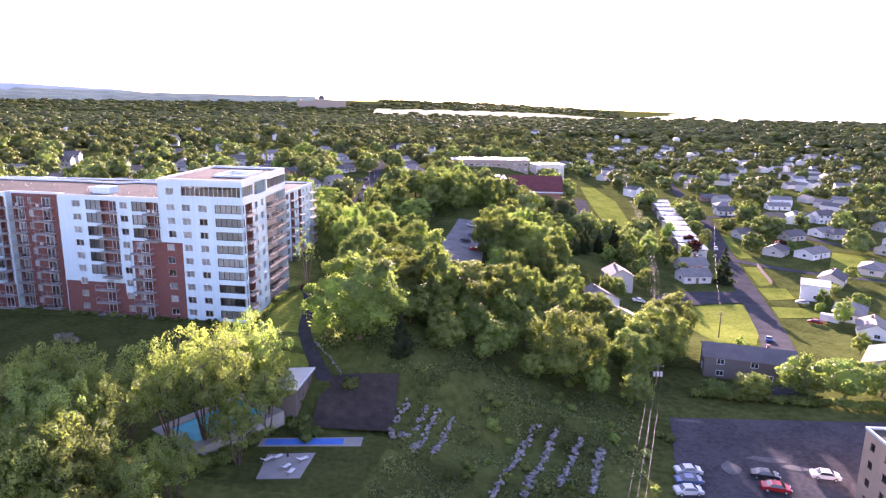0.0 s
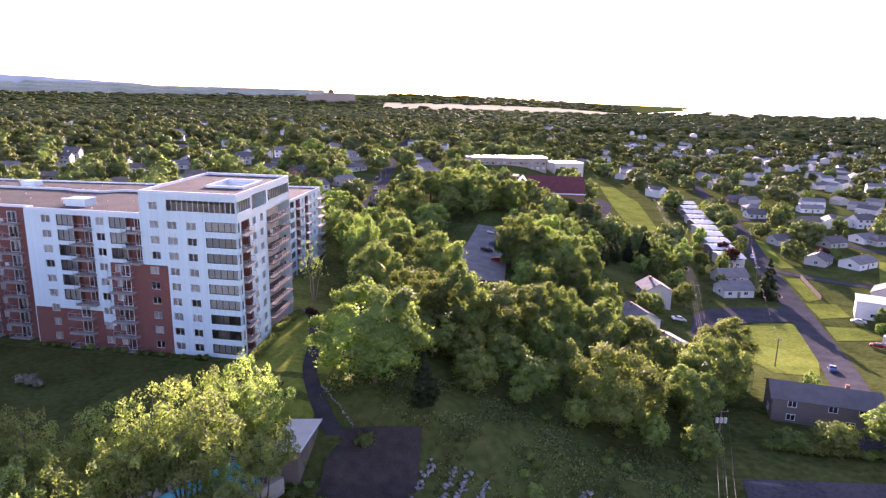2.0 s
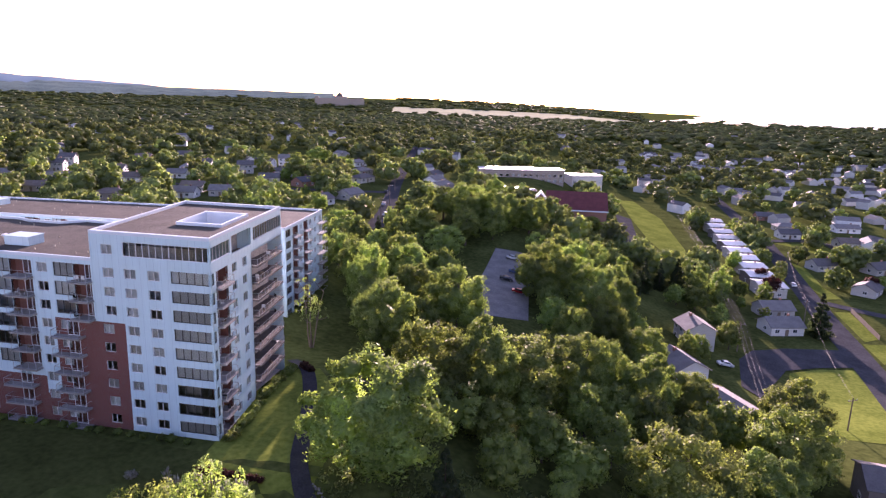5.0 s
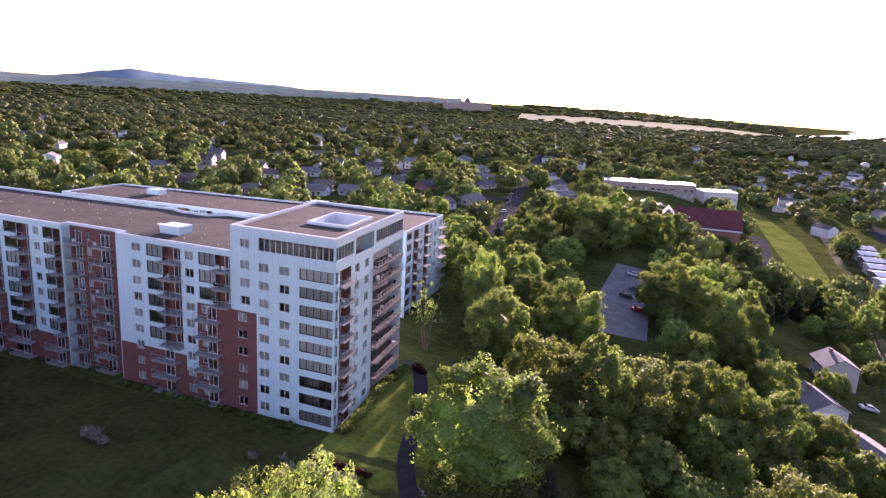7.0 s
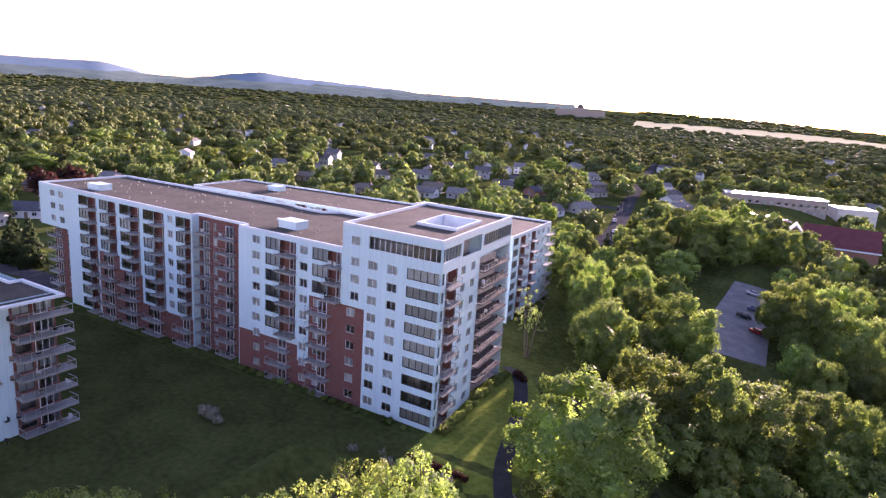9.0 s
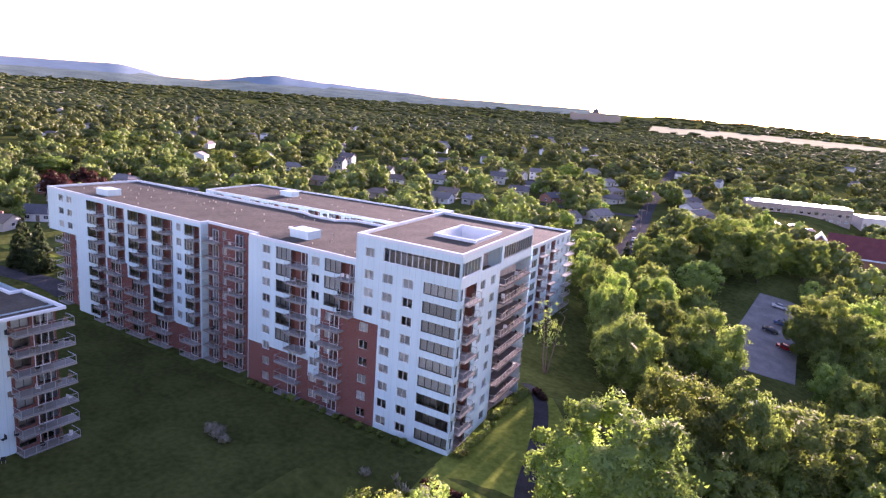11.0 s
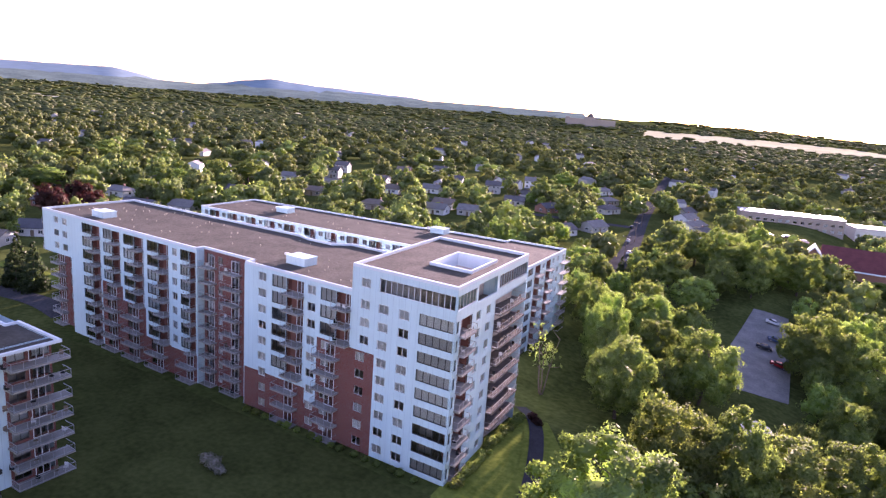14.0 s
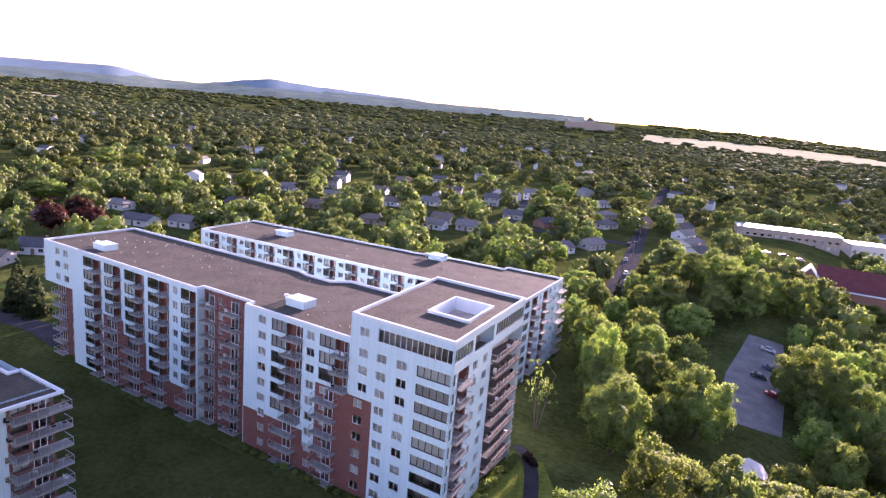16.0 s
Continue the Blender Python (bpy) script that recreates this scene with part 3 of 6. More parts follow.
def interior(parent, x0, x1, y0, y1, z0, floors, base=0.0):
    g = Geo()
    g.box(x0, x1, y0, y1, z0 + 0.1, base + floors * H - 0.3)
    g.ob("inner_wall", ROOM, parent)
    for f in range(floors):
        g = Geo()
        g.box(x0 - 1.2, x1 + 1.2, y0 - 1.2, y1 + 1.2, base + f * H - 0.1, base + f * H + 0.03)
        g.ob("storey_floor", ROOM, parent)


# main building: a ten-storey tower, and a nine-storey wing with a recessed brick bay
apt = thing("apartment_building", Matrix(), "white clad and red brick apartment building with balconies", "apartment building")
I = Matrix()
LEAN_R = 95.0   # the tower's side wall is turned a little
MR = rot(0, 0, LEAN_R)
rng = random.Random(5)


def tower_front():
    holes = []
    for f in range(1, 10):
        z = (f - 1) * H
        for a, b in ((-13.0, -11.2), (-9.4, -7.6)):
            holes.append((a, b, z + 0.85, z + 2.25))
            add_window(apt, I, a, z + 0.85, b - a, 1.4, 2, rng, 0.68)
        holes.append((-5.9, -0.12, z + 0.75, z + 2.45))
        add_window(apt, I, -5.9, z + 0.75, 5.78, 1.7, 5, rng, 0.85, True)
    for f in range(1, 11):
        z = (f - 1) * H + (0.55 if f == 10 else 0)
        a, b = (-16.3, -14.6) if f > 6 else (-16.9, -15.2)
        holes.append((a, b, z + 0.85, z + 2.25))
        add_window(apt, I, a, z + 0.85, b - a, 1.4, 2, rng, 0.68)
    z = 9 * H + 1.25
    holes.append((-13.0, -0.12, z, z + 2.05))
    add_window(apt, I, -13.0, z, 12.88, 2.05, 13, rng, 0.0)
    wall(apt, I, -18, 0, -1.5, 28.95, holes, [(-18, -13.4, -1.5, 16.3)])


def tower_side():
    holes = []
    for f in range(1, 10):
        z = (f - 1) * H
        holes.append((0.12, 1.1, z + 0.75, z + 2.45))
        add_window(apt, MR, 0.12, z + 0.75, 0.98, 1.7, 1, rng, 0.6, True)
        holes.append((1.6, 5.4, z + 0.06, z + 2.43))
        add_balcony(apt, MR, 1.6, z + 0.06, 3.8, 0.9, 1.4)
        for a, b in ((6.9, 8.5), (10.6, 12.2)):
            holes.append((a, b, z + 0.85, z + 2.25))
            add_window(apt, MR, a, z + 0.85, b - a, 1.4, 2, rng, 0.68)
        if f > 1:
            add_balcony(apt, MR @ Matrix.Translation((0, 3.2, 0)), 14.4, z + 0.06, 11.0, 4.1, 0.0)
    z = 9 * H + 1.25
    for a, b in ((0.12, 6.4), (15.0, 27.4)):
        holes.append((a, b, z, z + 2.05))
        add_window(apt, MR, a, z, b - a, 2.05, round(b - a), rng, 0.0)
    holes.append((7.0, 14.4, 9 * H + 0.9, 28.3))   # the open roof terrace
    wall(apt, MR, 0, 14.0, -3, 28.95, holes, ())
    wall(apt, MR, 14.0, 27.6, 9 * H - 0.4, 28.95, [h for h in holes if h[0] > 14], (), "penthouse_wall")
    # recessed wall behind the long balconies
    m2 = MR @ Matrix.Translation((0, 3.2, 0))
    h2 = []
    for f in range(1, 10):
        z = (f - 1) * H
        for a, b in ((15.2, 17.2), (23.4, 26.0)):
            h2.append((a, b, z + 0.5, z + 2.3))
            add_window(apt, m2, a, z + 0.5, b - a, 1.8, 2, rng, 0.4, True)
    wall(apt, m2, 14.0, 27.6, -6, 9 * H, h2, [(14.0, 27.6, -6, 25)], "recessed_wall")
    g = Geo()
    for q in ((13.7, 14.0, 0.0, 3.2, -5, 9 * H - 0.4), (14.0, 27.6, 0.0, 3.2, 9 * H - 0.4, 9 * H - 0.15),
              (7.0, 14.4, 3.2, 3.4, 9 * H, 28.3), (6.8, 7.0, 0.33, 3.4, 9 * H, 28.3), (14.4, 14.6, 0.33, 3.4, 9 * H, 28.3)):
        g = Geo()
        g.box(*q)
        ob = g.ob("return_wall", WHITE, apt)
        ob.matrix_basis = MR
    d = Geo()
    d.box(7.0, 14.4, 0.33, 3.2, 9 * H - 0.02, 9 * H + 0.06)
    ob = d.ob("terrace_deck", WOOD, apt, "dark terrace deck under the penthouse roof")
    ob.matrix_basis = MR


tower_front()
tower_side()
CR = MR @ Vector((27.6, 0, 0))
BL = (-18.0 + CR.x, CR.y)
# roof of the tower with a light well cut into it
RT, RTOP = 28.95, 29.4
g = Geo()
outer = [(-18.0, 0.0), (0.0, 0.0), (CR.x, CR.y), BL]
well = [(-10.3, 9.6), (-3.6, 9.6), (-4.4, 18.6), (-11.1, 18.6)]
for k in range(4):
    a, b = outer[k], outer[(k + 1) % 4]
    g.quad((*a, RT), (*b, RT), (*b, RTOP), (*a, RTOP))
    ia, ib = [tuple(Vector(p) + (Vector((-9.5, 13.5)) - Vector(p)).normalized() * 0.6) for p in (a, b)]
    g.quad((*a, RTOP), (*b, RTOP), (*ib, RTOP), (*ia, RTOP))
    g.quad((*ia, RTOP), (*ib, RTOP), (*ib, RT), (*ia, RT))
    c, d = well[k], well[(k + 1) % 4]
    oc, od = [tuple(Vector(p) - (Vector((-7.4, 14.1)) - Vector(p)).normalized() * 0.55) for p in (c, d)]
    g.quad((*oc, RTOP), (*od, RTOP), (*d, RTOP), (*c, RTOP))
    g.quad((*od, RTOP), (*oc, RTOP), (*oc, RT), (*od, RT))
    g.quad((*c, RTOP), (*d, RTOP), (*d, RT - 2.6), (*c, RT - 2.6))
g.ob("parapet", TRIM, apt, "white metal parapet round the roof and its light well")
r = Geo()
for k in range(4):
    a, b, c, d = outer[k], outer[(k + 1) % 4], well[(k + 1) % 4], well[k]
    r.quad((*a, RT), (*b, RT), (*c, RT), (*d, RT))
r.quad(*[(*p, RT - 2.6) for p in well])
r.ob("roof", ROOF, apt, "brown gravel flat roof")
wall(apt, rot(BL[0], BL[1], -85), 0, 27.6, 24.0, 28.95, (), (), "side_wall")
wall(apt, rot(CR.x, CR.y, 180), 0, 18.0, -6, 28.95, (), (), "rear_wall")
interior(apt, -16.6, -3.6, 1.9, 24.5, 0, 10)

# the wing: front step
facade(apt, I, -40.8, -18, -1.5, 25.0,
       [("w", -37.6, -35.8, 4, 9), ("g", -34.5, -31.3, 4, 9), ("b", -31.2, -27.6, 4, 9), ("w", -26.8, -25.1, 3, 9), ("g", -24.1, -21.0, 7, 9), ("b", -20.9, -18.15, 7, 9),
        ("p", -33.0, -28.5, 1, 3), ("w", -37.4, -35.8, 1, 3), ("w", -26.8, -25.1, 1, 2), ("p", -24.2, -20.0, 1, 6), ("w", -23.8, -22.2, 1, 6)],
       [(-40.8, -27.0, -1.5, 7.0), (-27.0, -24.6, -1.5, 4.4), (-24.6, -18, -1.5, 16.3)], seed=11)
# recessed brick bay
m1 = Matrix.Translation((0, 1.6, 0))
facade(apt, m1, -53.2, -40.8, -1.5, 25.0,
       [("p", -52.8, -49.8, 1, 9), ("g", -52.4, -50.6, 1, 9), ("w", -49.4, -48.2, 1, 9), ("p", -47.3, -43.4, 1, 9), ("g", -45.6, -43.8, 1, 9), ("w", -42.4, -41.4, 1, 9)],
       [(-53.2, -40.8, -1.5, 25.0)], seed=12)
# long far part
cols = [("w", -59.9, -58.5, 3, 9), ("g", -57.6, -55.2, 3, 9), ("b", -55.1, -53.4, 3, 9), ("p", -57.4, -53.4, 1, 2)]
for k, (a, b, low) in enumerate(((-67.3, -61.0, 3), (-74.7, -68.4, 5), (-81.4, -75.8, 6), (-88.7, -82.4, 1))):
    mid = a + (b - a) * 0.52
    cols += [("g", a, mid, low, 9), ("b", mid + 0.1, b, low, 9)]
    if low > 1:
        cols += [("p", a + 0.6, b - 0.6, 1, low - 1), ("g", a + 0.8, a + 2.4, 1, low - 1)]
facade(apt, I, -93.0, -53.2, -1.5, 25.0, cols, [(-60.5, -53.2, -1.5, 5.2), (-68.0, -60.5, -1.5, 5.4), (-75.2, -68.0, -1.5, 11.0), (-82.0, -75.2, -1.5, 13.7)], seed=13)
facade(apt, I, -103.4, -93.0, 16.3, 25.0, [("w", -99.2, -97.4, 7, 9), ("w", -96.0, -94.2, 7, 9)], (), seed=14)
facade(apt, m1, -101.0, -93.0, -1.5, 16.5, [("w", -96.5, -95.0, 1, 6), ("p", -101.5, -98.0, 1, 6)], [(-101, -93, -1.5, 16.5)], seed=15)
for q in ((-103.4, -93.0, 0.32, 20.5, 16.25, 16.5), (-40.95, -40.75, 0.02, 1.92, -1.5, 25.0), (-53.25, -53.05, 0.02, 1.92, -1.5, 25.0), (-93.05, -92.85, 0.02, 1.92, -1.5, 16.3)):
    g = Geo()
    g.box(*q)
    g.ob("return_wall", WHITE, apt)
ML = rot(-103.4, 21.0, -90)
facade(apt, ML, 0, 21.0, 16.3, 25.0, [("p", 6, 11, 7, 9), ("p", 16.6, 20.4, 7, 9), ("w", 13, 14.6, 7, 9)], (), seed=16)
facade(apt, rot(-101.0, 21.0, -90), 0, 19.4, -1.5, 16.3, [("p", 13.5, 18.8, 1, 6), ("p", 4, 9, 1, 6)], [(0, 20, -2, 17)], seed=17)
wall(apt, rot(-18, 24.2, 180), 0, 22.8, -1.5, 25.0, (), (), "rear_wall")
wall(apt, rot(-40.8, 21.4, 180), 0, 62.6, -1.5, 25.0, (), (), "rear_wall")
parapet_roof(apt, [(-103.4, 0), (-53.2, 0), (-53.2, 1.6), (-40.8, 1.6), (-40.8, 0), (-18.02, 0), (-18.02 + CR.x * 0.85, 24.2), (-38.0, 24.2), (-40.8, 21.4), (-47.0, 21.4), (-50.3, 22.6), (-103.4, 21.2)], 25.0)
interior(apt, -39.0, -19.5, 2.6, 21.5, 0, 9)
interior(apt, -91.5, -42.0, 3.4, 19.5, 0, 9)

# rear building, turned a little and standing lower on the hill
RZ = 18.4 - 9 * H - 0.4
rear = thing("apartment_building", Matrix(), "long white apartment block behind a courtyard, brown gravel roof", "apartment building")
MB = rot(-16.8, 61.0, 3.4)
cols = []
for k in range(14):
    a = -104.0 + k * 7.2
    cols += [("w", a + 0.4, a + 1.9, 7, 9), ("g", a + 2.6, a + 4.6, 7, 9), ("b", a + 4.7, a + 6.6, 7, 9)]
facade(rear, MB, -105.0, 0, RZ - 3, 18.0, cols, (), base=RZ, seed=21)
MBE = rot(-16.8, 61.0, 93.4)
facade(rear, MBE, 0, 27.5, RZ - 3, 18.0,
       [("c", 0.4, 3.6, 1, 9), ("b", 4.8, 8.4, 1, 9), ("w", 9.8, 11.4, 1, 9), ("b", 12.6, 15.6, 1, 9), ("w", 17.0, 18.6, 1, 9), ("w", 20.6, 22.2, 1, 9), ("p", 23.2, 27.3, 1, 9)], (), base=RZ, seed=22)
c1 = [tuple((MB @ Vector((x, y, 0))).xy) for x, y in ((-105, 0), (0, 0), (0, 27.5), (-16, 27.5), (-16, 25.0), (-37, 25.0), (-42, 23.2), (-105, 22.0))]
parapet_roof(rear, c1, 18.0)
for (x0, y0), (x1, y1), d in ((c1[2], c1[3], 0), (c1[4], c1[5], 0), (c1[6], c1[7], 0), (c1[7], c1[0], 0)):
    dx, dy = x1 - x0, y1 - y0
    wall(rear, rot(x0, y0, math.degrees(math.atan2(dy, dx))), 0, math.hypot(dx, dy), RZ - 4, 18.0, (), (), "rear_wall")
g = Geo()
g.box(-103, -2, 2.2, 20, RZ + 0.1, 17.6)
ob = g.ob("inner_wall", ROOM, rear)
ob.matrix_basis = MB
for f in range(6, 9):
    g = Geo()
    g.box(-104, -1.2, 1.2, 21, RZ + f * H - 0.1, RZ + f * H + 0.03)
    ob = g.ob("storey_floor", ROOM, rear)
    ob.matrix_basis = MB

# neighbouring block with wrap-round corner balconies
nb = thing("apartment_building", Matrix(), "white seven-storey apartment block with glass corner balconies", "apartment building")
MN = rot(-44.6, -60.0, 90)
facade(nb, MN, 0, 30.5, -1.5, 19.1, [("w", 2.0, 3.8, 1, 7), ("w", 7.0, 8.8, 1, 7), ("w", 12, 13.8, 1, 7), ("w", 17.6, 19.4, 1, 7), ("g", 25.0, 27.2, 1, 7), ("g", 28.0, 30.2, 1, 7)], [(24.6, 30.5, -1.5, 18.6)], seed=31)
for f in range(1, 8):
    add_balcony(nb, MN, 24.6, (f - 1) * H + 0.06, 7.1, 2.2, 0.0)
MN2 = rot(-44.6, -29.5, 180)
facade(nb, MN2, 0, 40, -1.5, 19.1, [("g", 1.5, 4.5, 1, 7), ("w", 8, 9.8, 1, 7), ("w", 14, 15.8, 1, 7)], (), seed=32)
parapet_roof(nb, [(-85, -60), (-42.2, -60), (-42.2, -29.3), (-53.0, -29.3), (-53.0, -31.0), (-85, -31.0)], 19.0, 0.4)
wall(nb, rot(-85, -60, 0), 0, 40.4, -1.5, 19.1, (), (), "rear_wall")
interior(nb, -80, -46.5, -58, -31.5, 0, 7)


# roof fittings
def roof_unit(x, y, z, w, d, h, turn=0):
    ob = thing("roof_unit", pose(x, y, z, 0, 0, turn), "white metal roof hatch housing with small vents", "roof unit", "roof units")
    g = Geo()
    g.box(-w / 2, w / 2, -d / 2, d / 2, 0, h)
    g.box(-w / 2 - 0.08, w / 2 + 0.08, -d / 2 - 0.08, d / 2 + 0.08, h, h + 0.1)
    g.ob("housing", WHITE, ob)
    for k in range(2):
        v = Geo()
        v.tube((-w / 2 - 0.9 - k * 1.0, d * 0.2, 0), (-w / 2 - 0.9 - k * 1.0, d * 0.2, 0.8), 0.2, 0.2, 10)
        v.tube((-w / 2 - 0.9 - k * 1.0, d * 0.2, 0.8), (-w / 2 - 0.9 - k * 1.0, d * 0.2, 1.05), 0.5, 0.42, 10)
        v.ob("vent_pipe", PALEROOF, ob)
    return ob


roof_unit(-34.5, 6.6, 25.02, 4.2, 3.0, 1.3)
roof_unit(-89.2, 5.2, 25.02, 4.0, 3.0, 1.2)
roof_unit(-101.0, 69.0, 18.02, 4.4, 3.2, 1.4, 3)
roof_unit(-53.0, 80.5, 18.02, 4.4, 3.2, 1.4, 3)
v = Geo()
v.tube((0, 0, 0), (0, 0, 0.2), 0.06, 0.06, 6)
v.tube((0, 0, 0.2), (0, 0, 0.27), 0.11, 0.08, 6)
vent = tagged(v.ob("roof_vent", VENTM), "small white roof vent cap on gravel", "roof vent", "roof vents")
rng = random.Random(8)
vent.location = (-28, 15, 25.02)
for k in range(84):
    if k < 58:
        p = (rng.uniform(-100, -20), rng.uniform(3, 19.5), 25.02)
    else:
        q = MB @ Vector((rng.uniform(-100, -4), rng.uniform(3, 19), 0))
        p = (q.x, q.y, 18.02)
    copy_thing(vent, Matrix.Translation(p))


# ---- trees ----
def icosphere(sub):
    bm = bmesh.new()
    bmesh.ops.create_icosphere(bm, subdivisions=sub, radius=1)
    V = np.array([v.co[:] for v in bm.verts])
    F = np.array([[v.index for v in f.verts] for f in bm.faces])
    bm.free()
    return V, F


ICO = {k: icosphere(k) for k in (1, 2)}


def unit(a):
    return a / (np.linalg.norm(a, axis=1)[:, None] + 1e-9)


def leaves(rs, centers, radii, per, size, middle, flat=0.8, rough=0.3, bias=0.5):
    """Small leaf sprays, one triangle each, through lumpy lobes, pointing up and outwards; their normals follow lobe and crown."""
    n = len(centers) * per
    c, r = np.repeat(np.array(centers), per, 0), np.repeat(np.array(radii), per)
    away = unit(np.array(centers) - middle)
    d = unit(rs.normal(size=(n, 3)) + np.repeat(away, per, 0) * bias + np.array([0, 0, 0.12]))
    lump = np.repeat(unit(rs.normal(size=(len(centers) * 7, 3))).reshape(len(centers), 7, 3), per, 0)
    k = 0.80 + 0.55 * np.max(np.clip(np.einsum('ij,ikj->ik', d, lump), 0, 1) ** 9, axis=1)
    p = c + d * (r * k * rs.uniform(0.62, 1.12, n) ** 0.7)[:, None] * np.array([1, 1, flat])
    out = unit(d * 0.5 + unit(p - middle) * 0.55 + rs.normal(size=(n, 3)) * rough)
    nor = unit(out + rs.normal(size=(n, 3)) * 0.5)
    t = unit(np.cross(np.array([0, 0, 1.0]) + d * 0.5 + rs.normal(size=(n, 3)) * 0.45, nor))
    b = np.cross(nor, t)
    s = (size * rs.uniform(0.6, 1.4, n))[:, None]
    V = np.stack([p - t * s * 0.62 - b * s * 0.5, p + t * s * 0.62 - b * s * 0.6, p + b * s * 1.35], 1).reshape(-1, 3)
    return V, np.repeat(out, 3, 0)


def leaf_mesh(name, V, N, material, F=None):
    """Loose triangles, or indexed ones, with the given soft normals."""
    me = bpy.data.meshes.new(name)
    F = np.arange(len(V), dtype=np.int32).reshape(-1, 3) if F is None else F.astype(np.int32)
    me.vertices.add(len(V))
    me.vertices.foreach_set("co", V.astype(np.float32).ravel())
    me.loops.add(F.size)
    me.loops.foreach_set("vertex_index", F.ravel())
    me.polygons.add(len(F))
    me.polygons.foreach_set("loop_start", np.arange(0, F.size, 3, dtype=np.int32))
    me.materials.append(material)
    me.update(calc_edges=True)
    me.normals_split_custom_set_from_vertices(N.astype(np.float32))
    return me


def crown_shape(rs, h, w, base):
    """An uneven egg with lobes: a function from directions to points on the crown's skin, and its middle."""
    lobes, amps = unit(rs.normal(size=(14, 3))), rs.uniform(-0.22, 0.26, 14)
    cz = base + (h - base) * 0.46

    def skin(d):
        k = 1 + (np.clip(d @ lobes.T, 0, 1) ** 5 @ amps)
        up = np.where(d[:, 2] > 0, h - cz, cz - base)
        return np.stack([d[:, 0] * w / 2 * k, d[:, 1] * w / 2 * k, cz + d[:, 2] * up * (0.4 + 0.6 * k)], 1)
    return skin, np.array([0, 0, cz - 0.1 * h])


def crown(rs, h, w, base, lobes, per, size, core=1, depth=0.12, lobe=0.17, flat=0.85, rough=0.25, heart=0.62, solid=(0.45, 0.75)):
    """Crown of leafy lobes, each round a dense inner mass: vertices, normals, faces, and the lobes' centres."""
    skin, mid = crown_shape(rs, h, w, base)
    k = np.arange(lobes) + 0.5
    z = 1 - 1.78 * k / lobes
    a = 2.39996 * k + rs.uniform(0, 6.28)
    q = np.sqrt(np.clip(1 - z * z, 0, 1))
    d = unit(np.stack([q * np.cos(a), q * np.sin(a), z], 1) + rs.normal(size=(lobes, 3)) * 0.16)
    r = lobe * w * rs.uniform(0.72, 1.3, lobes)
    L = skin(d) - mid
    far_out = np.linalg.norm(L, axis=1)
    C = mid + L * (np.clip(1 - 0.85 * r / far_out, 0.2, 1) * rs.uniform(1 - depth, 1.04, lobes))[:, None]
    V, N = leaves(rs, C, r, per, size, mid, flat, rough)
    VV, NN, FF, nv = [V], [N], [np.arange(len(V)).reshape(-1, 3)], len(V)
    if core:
        cv, cf = ICO[core]
        for c, rr in zip(C, r):
            k = c + cv * (rr * rs.uniform(*solid, len(cv)))[:, None] * np.array([1, 1, flat])
            VV.append(k), NN.append(unit(k - c)), FF.append(cf + nv)
            nv += len(cv)
    if heart:
        cv, cf = ICO[1]
        k = mid + (skin(cv) - mid) * heart
        VV.append(k), NN.append(unit(k - mid)), FF.append(cf + nv)
    return np.concatenate(VV), np.concatenate(NN), np.concatenate(FF), C


def limbs(g, rs, C, base, h, r, stems=1):
    """Trunk or several stems, and limbs that reach for the clumps."""
    tops = []
    for k in range(stems):
        a = 6.28 * k / stems + rs.uniform(0, 1)
        off = 0.0 if stems == 1 else 0.35
        x, y = off * math.cos(a), off * math.sin(a)
        p = Vector((x, y, -0.6))
        spread = 0.05 if stems == 1 else 0.16
        for s in range(4):
            q = Vector((x + math.cos(a) * spread * h * (s + 1) / 4 + rs.normal() * 0.15, y + math.sin(a) * spread * h * (s + 1) / 4 + rs.normal() * 0.15, h * 0.72 * (s + 1) / 4))
            g.tube(p, q, r * (1 - 0.2 * s) / math.sqrt(stems), r * (1 - 0.2 * (s + 1)) / math.sqrt(stems), 7)
            p = q
            tops.append(q.copy())
    for c in C[::3]:
        c = Vector(c)
        low = [t for t in tops if t.z < c.z - 0.3] or tops[:1]
        s = min(low, key=lambda t: (t - c).length)
        m = s.lerp(c, 0.55) + Vector((0, 0, -0.05 * (c - s).length))
        g.tube(s, m, r * 0.26, r * 0.15, 5)
        g.tube(m, c, r * 0.15, r * 0.05, 5)


def tree_proto(seed, h, w, base, lobes, per, size, leaf, label, stems=1, core=2, depth=0.12, lobe=0.17, flat=0.85, heart=0.62):
    rs = np.random.RandomState(seed)
    V, N, F, C = crown(rs, h, w, base, lobes, per, size, core, depth, lobe, flat, 0.28, heart)
    root = thing("tree", pose(0, 0, -500), label, "tree", "trees")
    root["size"] = (w, h)
    g = Geo()
    limbs(g, rs, [tuple(c) for c in C[::1 if stems > 1 else 2]], base, h, 0.022 * h, stems)
    g.ob("trunk", BARK, root)
    top = new("crown", leaf_mesh("crown", V, N, leaf, F))
    top.parent = root
    return root


